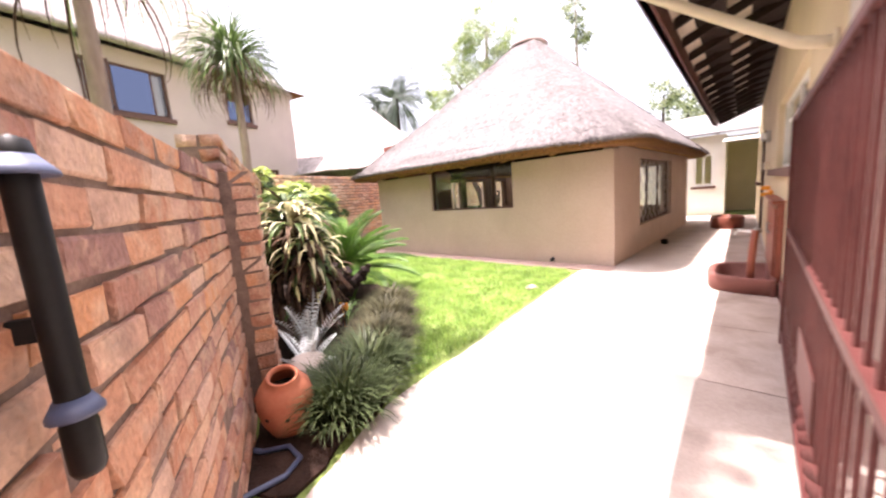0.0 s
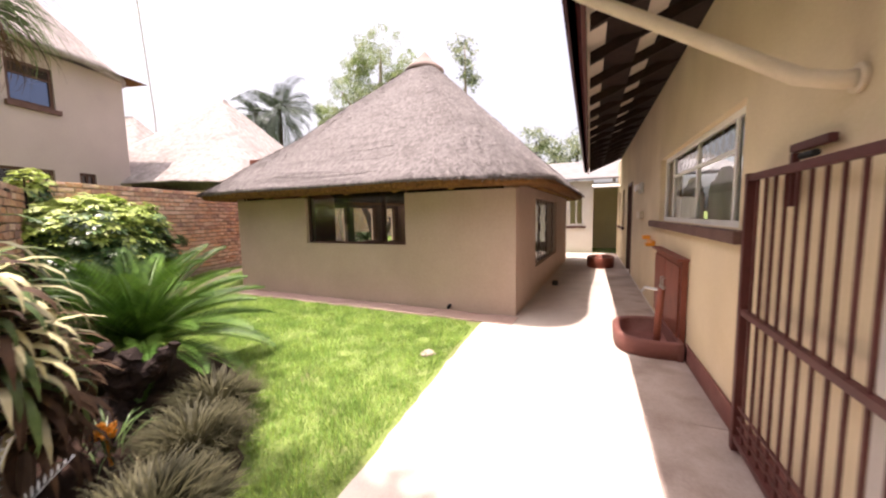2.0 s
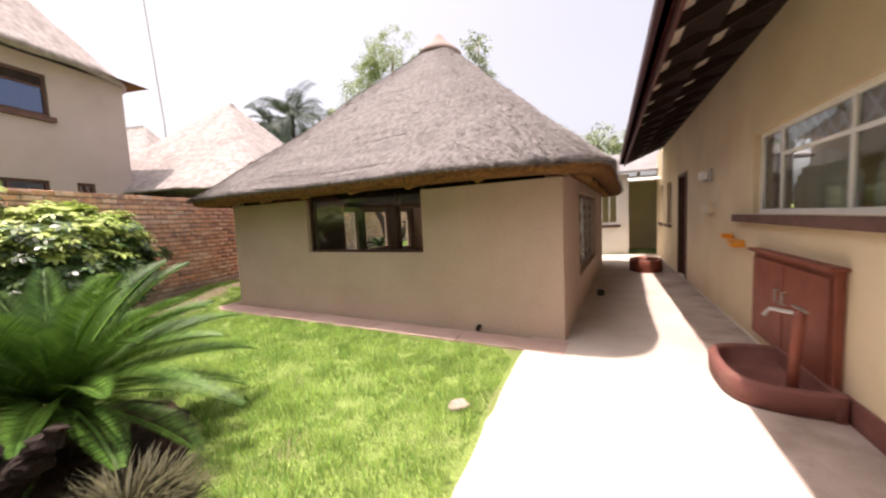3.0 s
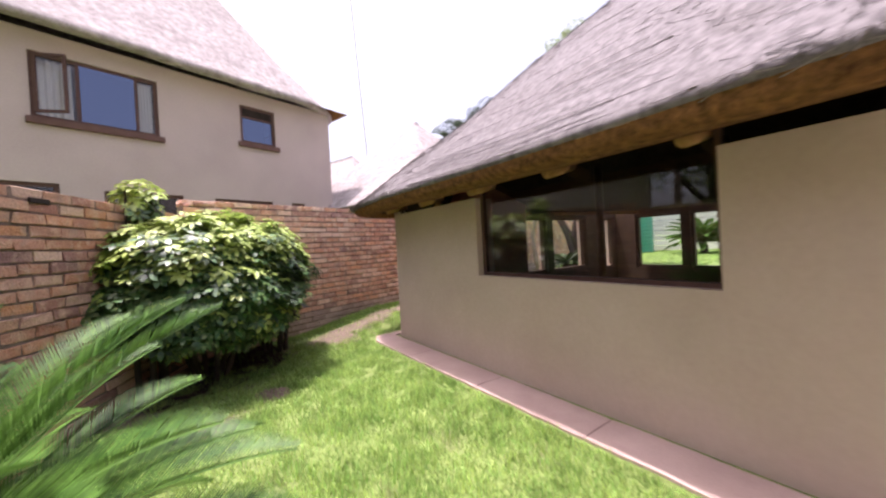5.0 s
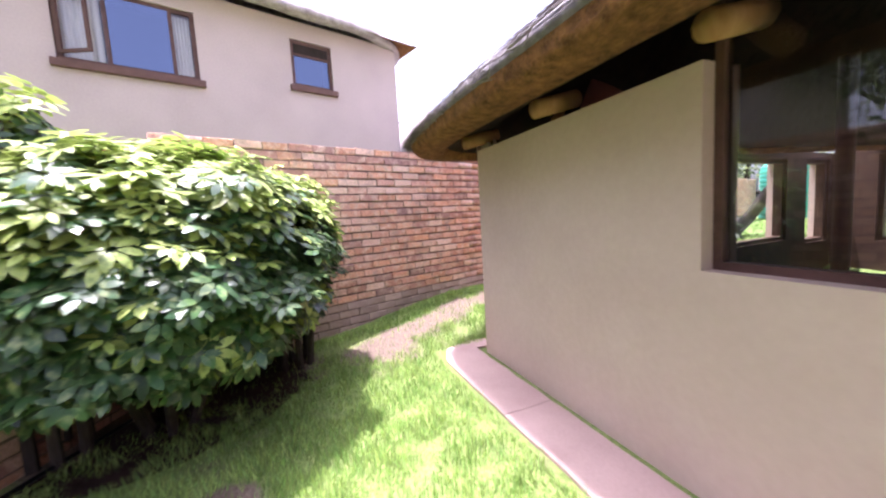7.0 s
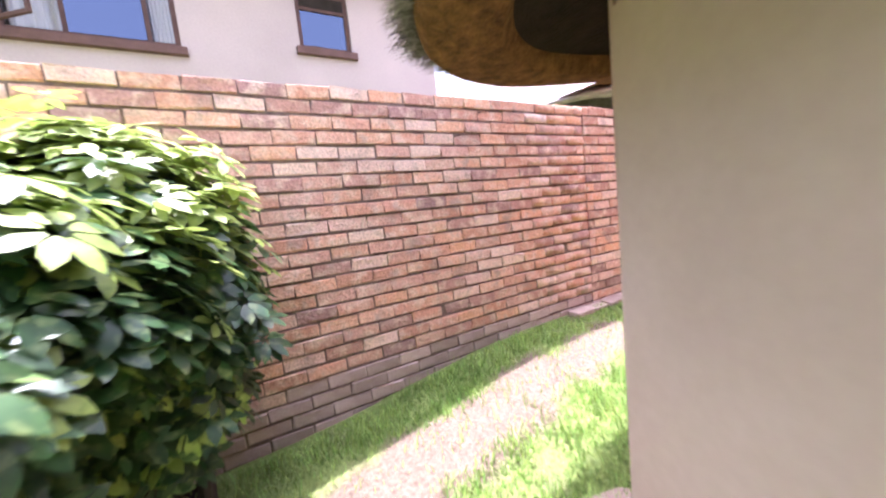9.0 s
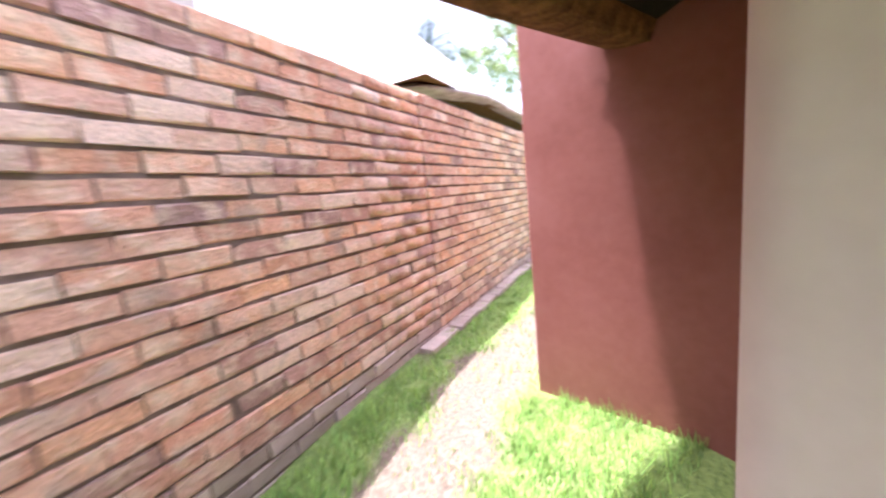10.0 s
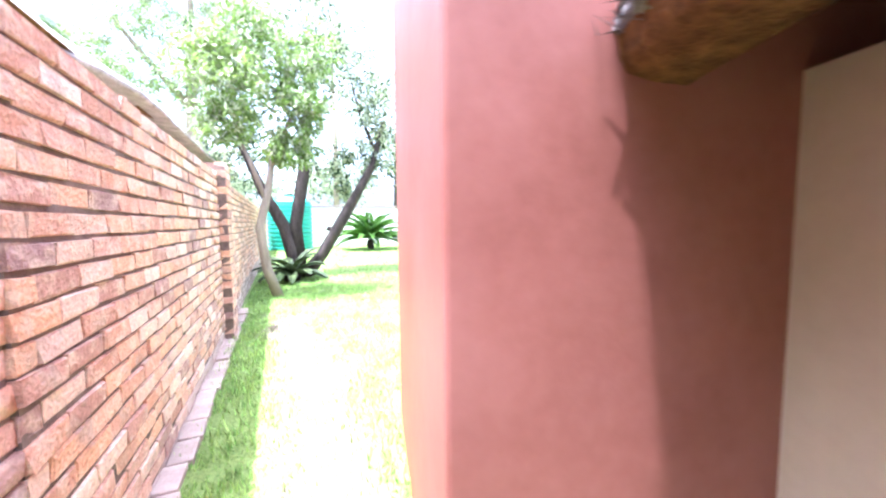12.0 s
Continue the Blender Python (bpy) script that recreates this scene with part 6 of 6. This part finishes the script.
lathe(bm, Matrix.Translation((-5.75, 27.0, 2.8)), [(0.0, 0), (0.22, 0), (0.22, 0.08), (0.0, 0.1)], 20, False)
piece("lid", bm, M["black"], tank)

# edging bricks along the foot of the boundary wall
edging = thing("brick_edging", "row of loose pinkish footing bricks along the wall", "edging", at=(-6.7, 9, 0.2))
bm0 = bmesh.new()
box(bm0, I4, -0.06, 0.06, -0.107, 0.107, -0.05, 0.05, 0.009)
me = bpy.data.meshes.new("edging_brick")
bm0.to_mesh(me)
bm0.free()
me.materials.append(M["footing"])
y = 8.95
while y < 14:
    x = -6.715 + rnd.uniform(-0.012, 0.012)
    ob = new("brick", me)
    ob.matrix_world = pose(x, y, float(height(np.float64(x), np.float64(y))) + rnd.uniform(-0.03, -0.008), rnd.uniform(-2, 2), rnd.uniform(-4, 4), rnd.uniform(-4, 4))
    ob.parent = edging
    ob.matrix_parent_inverse = Matrix.Translation(edging.location).inverted()
    y += 0.222

# ---------------------------------------------------------------- lawn blades
rng = np.random.default_rng(9)


def inside(px, py, poly):
    res = np.zeros(len(px), bool)
    for (xa, ya), (xb, yb) in zip(poly, poly[1:] + poly[:1]):
        c = (ya > py) != (yb > py)
        with np.errstate(divide="ignore", invalid="ignore"):
            xi = (xb - xa) * (py - ya) / (yb - ya) + xa
        res ^= c & (px < xi)
    return res


def blades(name, poly, per_m2, h0, h1, width, label, stray=0.07):
    xs, ys = [a for a, b in poly], [b for a, b in poly]
    area = (max(xs) - min(xs)) * (max(ys) - min(ys))
    n = int(area * per_m2)
    px, py = rng.uniform(min(xs), max(xs), n), rng.uniform(min(ys), max(ys), n)
    keep = inside(px, py, poly)
    low = np.array([noise.noise(Vector((a * 1.9, b * 1.9, 0.5))) for a, b in zip(px, py)])
    bare = np.zeros(n)
    for bx, by, br in BARE:
        bare = np.maximum(bare, 1 - np.hypot(px - bx, py - by) / br)
    keep &= ((bare + low * 0.6) < rng.uniform(0.05, 0.5, n)) | (rng.random(n) < stray)
    px, py, low = px[keep], py[keep], low[keep]
    n = len(px)
    pz = height(px, py)
    az, lean = rng.uniform(0, 2 * np.pi, n), rng.uniform(0.1, 0.9, n)
    fine = np.array([noise.noise(Vector((a * 7.5, b * 7.5, 2.5))) for a, b in zip(px, py)])
    h = rng.uniform(h0, h1, n) * (1 + 0.4 * low + 0.9 * fine)
    base = np.stack([px, py, pz - 0.004], 1)
    wv = np.stack([-np.sin(az), np.cos(az), np.zeros(n)], 1) * (width * rng.uniform(0.6, 1.2, n))[:, None]
    tip = base + np.stack([np.cos(az) * lean, np.sin(az) * lean, np.ones(n)], 1) * h[:, None]
    v = np.stack([base - wv, base + wv, tip], 1).reshape(-1, 3)
    tagged(soup(name, v, np.arange(3 * n).reshape(-1, 3), M["lawn"]), label, "grass", kind="stuff")


NEAR = [(-1.3, 1.9), (-1.08, 2.66), (-0.9, 3.6), (-0.56, 5.28), front(0.6, 0.44), front(5.75, 0.44), front(5.75, -1.2), (-5.75, 8.6), (-6.72, 8.6), (-6.72, 5.5), (-5.0, 4.0), (-4.3, 4.1), (-3.3, 4.25), (-2.7, 3.97), (-2.3, 3.45), (-1.68, 2.72), (-1.4, 2.2)]
blades("lawn", NEAR, 8500, 0.022, 0.062, 0.0034, "bright green mown lawn between hut and bed")
FAR = [(-6.72, 8.6), (-5.9, 8.6), (-5.5, 10.1), (-3.9, 13.6), (-2.6, 16), (-6.72, 16)]
blades("lawn_back", FAR, 3000, 0.025, 0.06, 0.005, "sunlit lawn strip beside the boundary wall", 0.2)
FAR2 = [(-6.72, 16), (-2.6, 16), (0.5, 24), (0.5, 28), (-6.72, 28)]
blades("lawn_garden", FAR2, 350, 0.03, 0.07, 0.012, "sunlit back garden lawn")

# ---------------------------------------------------------------- bricks
rnd = random.Random(17)


def brick_mesh(seed, length):
    r = random.Random(seed)
    bm = bmesh.new()
    box(bm, I4, 0, length, -0.106, 0.0, 0, 0.070)
    bmesh.ops.bevel(bm, geom=[e for e in bm.edges if all(v.co.y > -0.01 for v in e.verts)], offset=0.005, segments=1, affect="EDGES")
    for v in bm.verts:
        v.co += Vector((r.uniform(-1, 1) * 0.005, r.uniform(-1, 1) * 0.0045, r.uniform(-1, 1) * 0.0042))
    me = bpy.data.meshes.new("brick")
    bm.to_mesh(me)
    bm.free()
    me.materials.append(M["brick"])
    return me


SHARED = {k: [brick_mesh(i * 7 + k, ln) for i in range(5)] for k, ln in ((0, 0.222), (1, 0.106))}
# arrays of the joined bricks are taken from the same shapes
SHAPES = {}
for k, meshes in SHARED.items():
    SHAPES[k] = []
    for me in meshes:
        co = np.zeros(len(me.vertices) * 3)
        me.vertices.foreach_get("co", co)
        tris = []
        for pg in me.polygons:
            vs = list(pg.vertices)
            tris += [(vs[0], vs[i], vs[i + 1]) for i in range(1, len(vs) - 1)]
        SHAPES[k].append((co.reshape(-1, 3), np.array(tris)))
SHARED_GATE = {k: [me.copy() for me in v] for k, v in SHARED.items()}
SHARED_FOOT = {k: [me.copy() for me in v] for k, v in SHARED.items()}
for v in SHARED_FOOT.values():
    for me in v:
        me.materials[0] = M["brick_foot"]
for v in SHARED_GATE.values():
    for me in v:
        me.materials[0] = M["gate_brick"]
for ob, m, x0, x1, z0, courses, near, depth in WALLS:
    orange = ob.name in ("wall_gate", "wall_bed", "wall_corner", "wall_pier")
    slots = []
    for j in range(courses):
        x = x0 - (0.116 if j % 2 else 0.0) - rnd.uniform(0, 0.02)
        while x < x1 - 0.02:
            a, b = max(x, x0), min(x + (0.221 if orange else 0.2265), x1)
            if b - a > 0.03:
                slots.append((a, b, z0 + j * COURSE + 0.005))
            x += PITCH
    mid = (near[0] + near[1]) / 2
    slots.sort(key=lambda q: (abs((q[0] + q[1]) / 2 - mid)))
    jv, jf, base = [], [], 0
    lv, lf, lbase = [], [], 0
    limed = "boundary" in ob.name
    for i, (a, b, z) in enumerate(slots):
        k = 0 if b - a > 0.15 else 1
        full = 0.222 if k == 0 else 0.106
        uneven = 2.0 if orange else 1.5
        mm = m @ Matrix.Translation((a, rnd.uniform(-0.003, 0.004) * uneven, z)) @ Matrix.Rotation(radians(rnd.uniform(-0.7, 0.7) * uneven), 4, "Y") @ Matrix.Rotation(radians(rnd.uniform(-0.8, 0.8) * uneven), 4, "Z") @ Matrix.Diagonal(((b - a) / full, 1, 1, 1))
        if limed and z < z0 + 2 * COURSE + (0.17 if a < x1 - 1.5 else 0.08):
            if not ob.name.endswith("end"):
                o = new("brick", SHARED_FOOT[k][i % 5])
                o.parent = ob
                o.matrix_basis = mm
                continue
            co, tr = SHAPES[k][i % 5]
            arr = np.array(mm)
            lv.append(co @ arr[:3, :3].T + arr[:3, 3])
            lf.append(tr + lbase)
            lbase += len(co)
        elif i < 300:
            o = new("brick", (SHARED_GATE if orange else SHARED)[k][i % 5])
            o.parent = ob
            o.matrix_basis = mm
        else:
            co, tr = SHAPES[k][i % 5]
            arr = np.array(mm)
            jv.append(co @ arr[:3, :3].T + arr[:3, 3])
            jf.append(tr + base)
            base += len(co)
    # second skin, seen along the top only
    zt = z0 + (courses - 1) * COURSE + 0.005
    x = x0 - 0.07
    while x < x1 - 0.02:
        a, b = max(x, x0), min(x + 0.222, x1)
        if b - a > 0.03:
            co, tr = SHAPES[0][int(x * 10) % 5]
            arr = np.array(m @ Matrix.Translation((a, -depth + 0.106, zt)) @ Matrix.Diagonal(((b - a) / 0.222, 1, 1, 1)))
            jv.append(co @ arr[:3, :3].T + arr[:3, 3])
            jf.append(tr + base)
            base += len(co)
        x += PITCH
    if lv:
        low = soup("base_brick", np.concatenate(lv), np.concatenate(lf), M["brick_base"], label="pale limed bricks at the foot of the wall")
        low.parent = ob
        tagged(low, kind="stuff")
    if jv:
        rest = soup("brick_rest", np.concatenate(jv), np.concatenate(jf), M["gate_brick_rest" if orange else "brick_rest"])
        rest.parent = ob
        tagged(rest, kind="stuff")
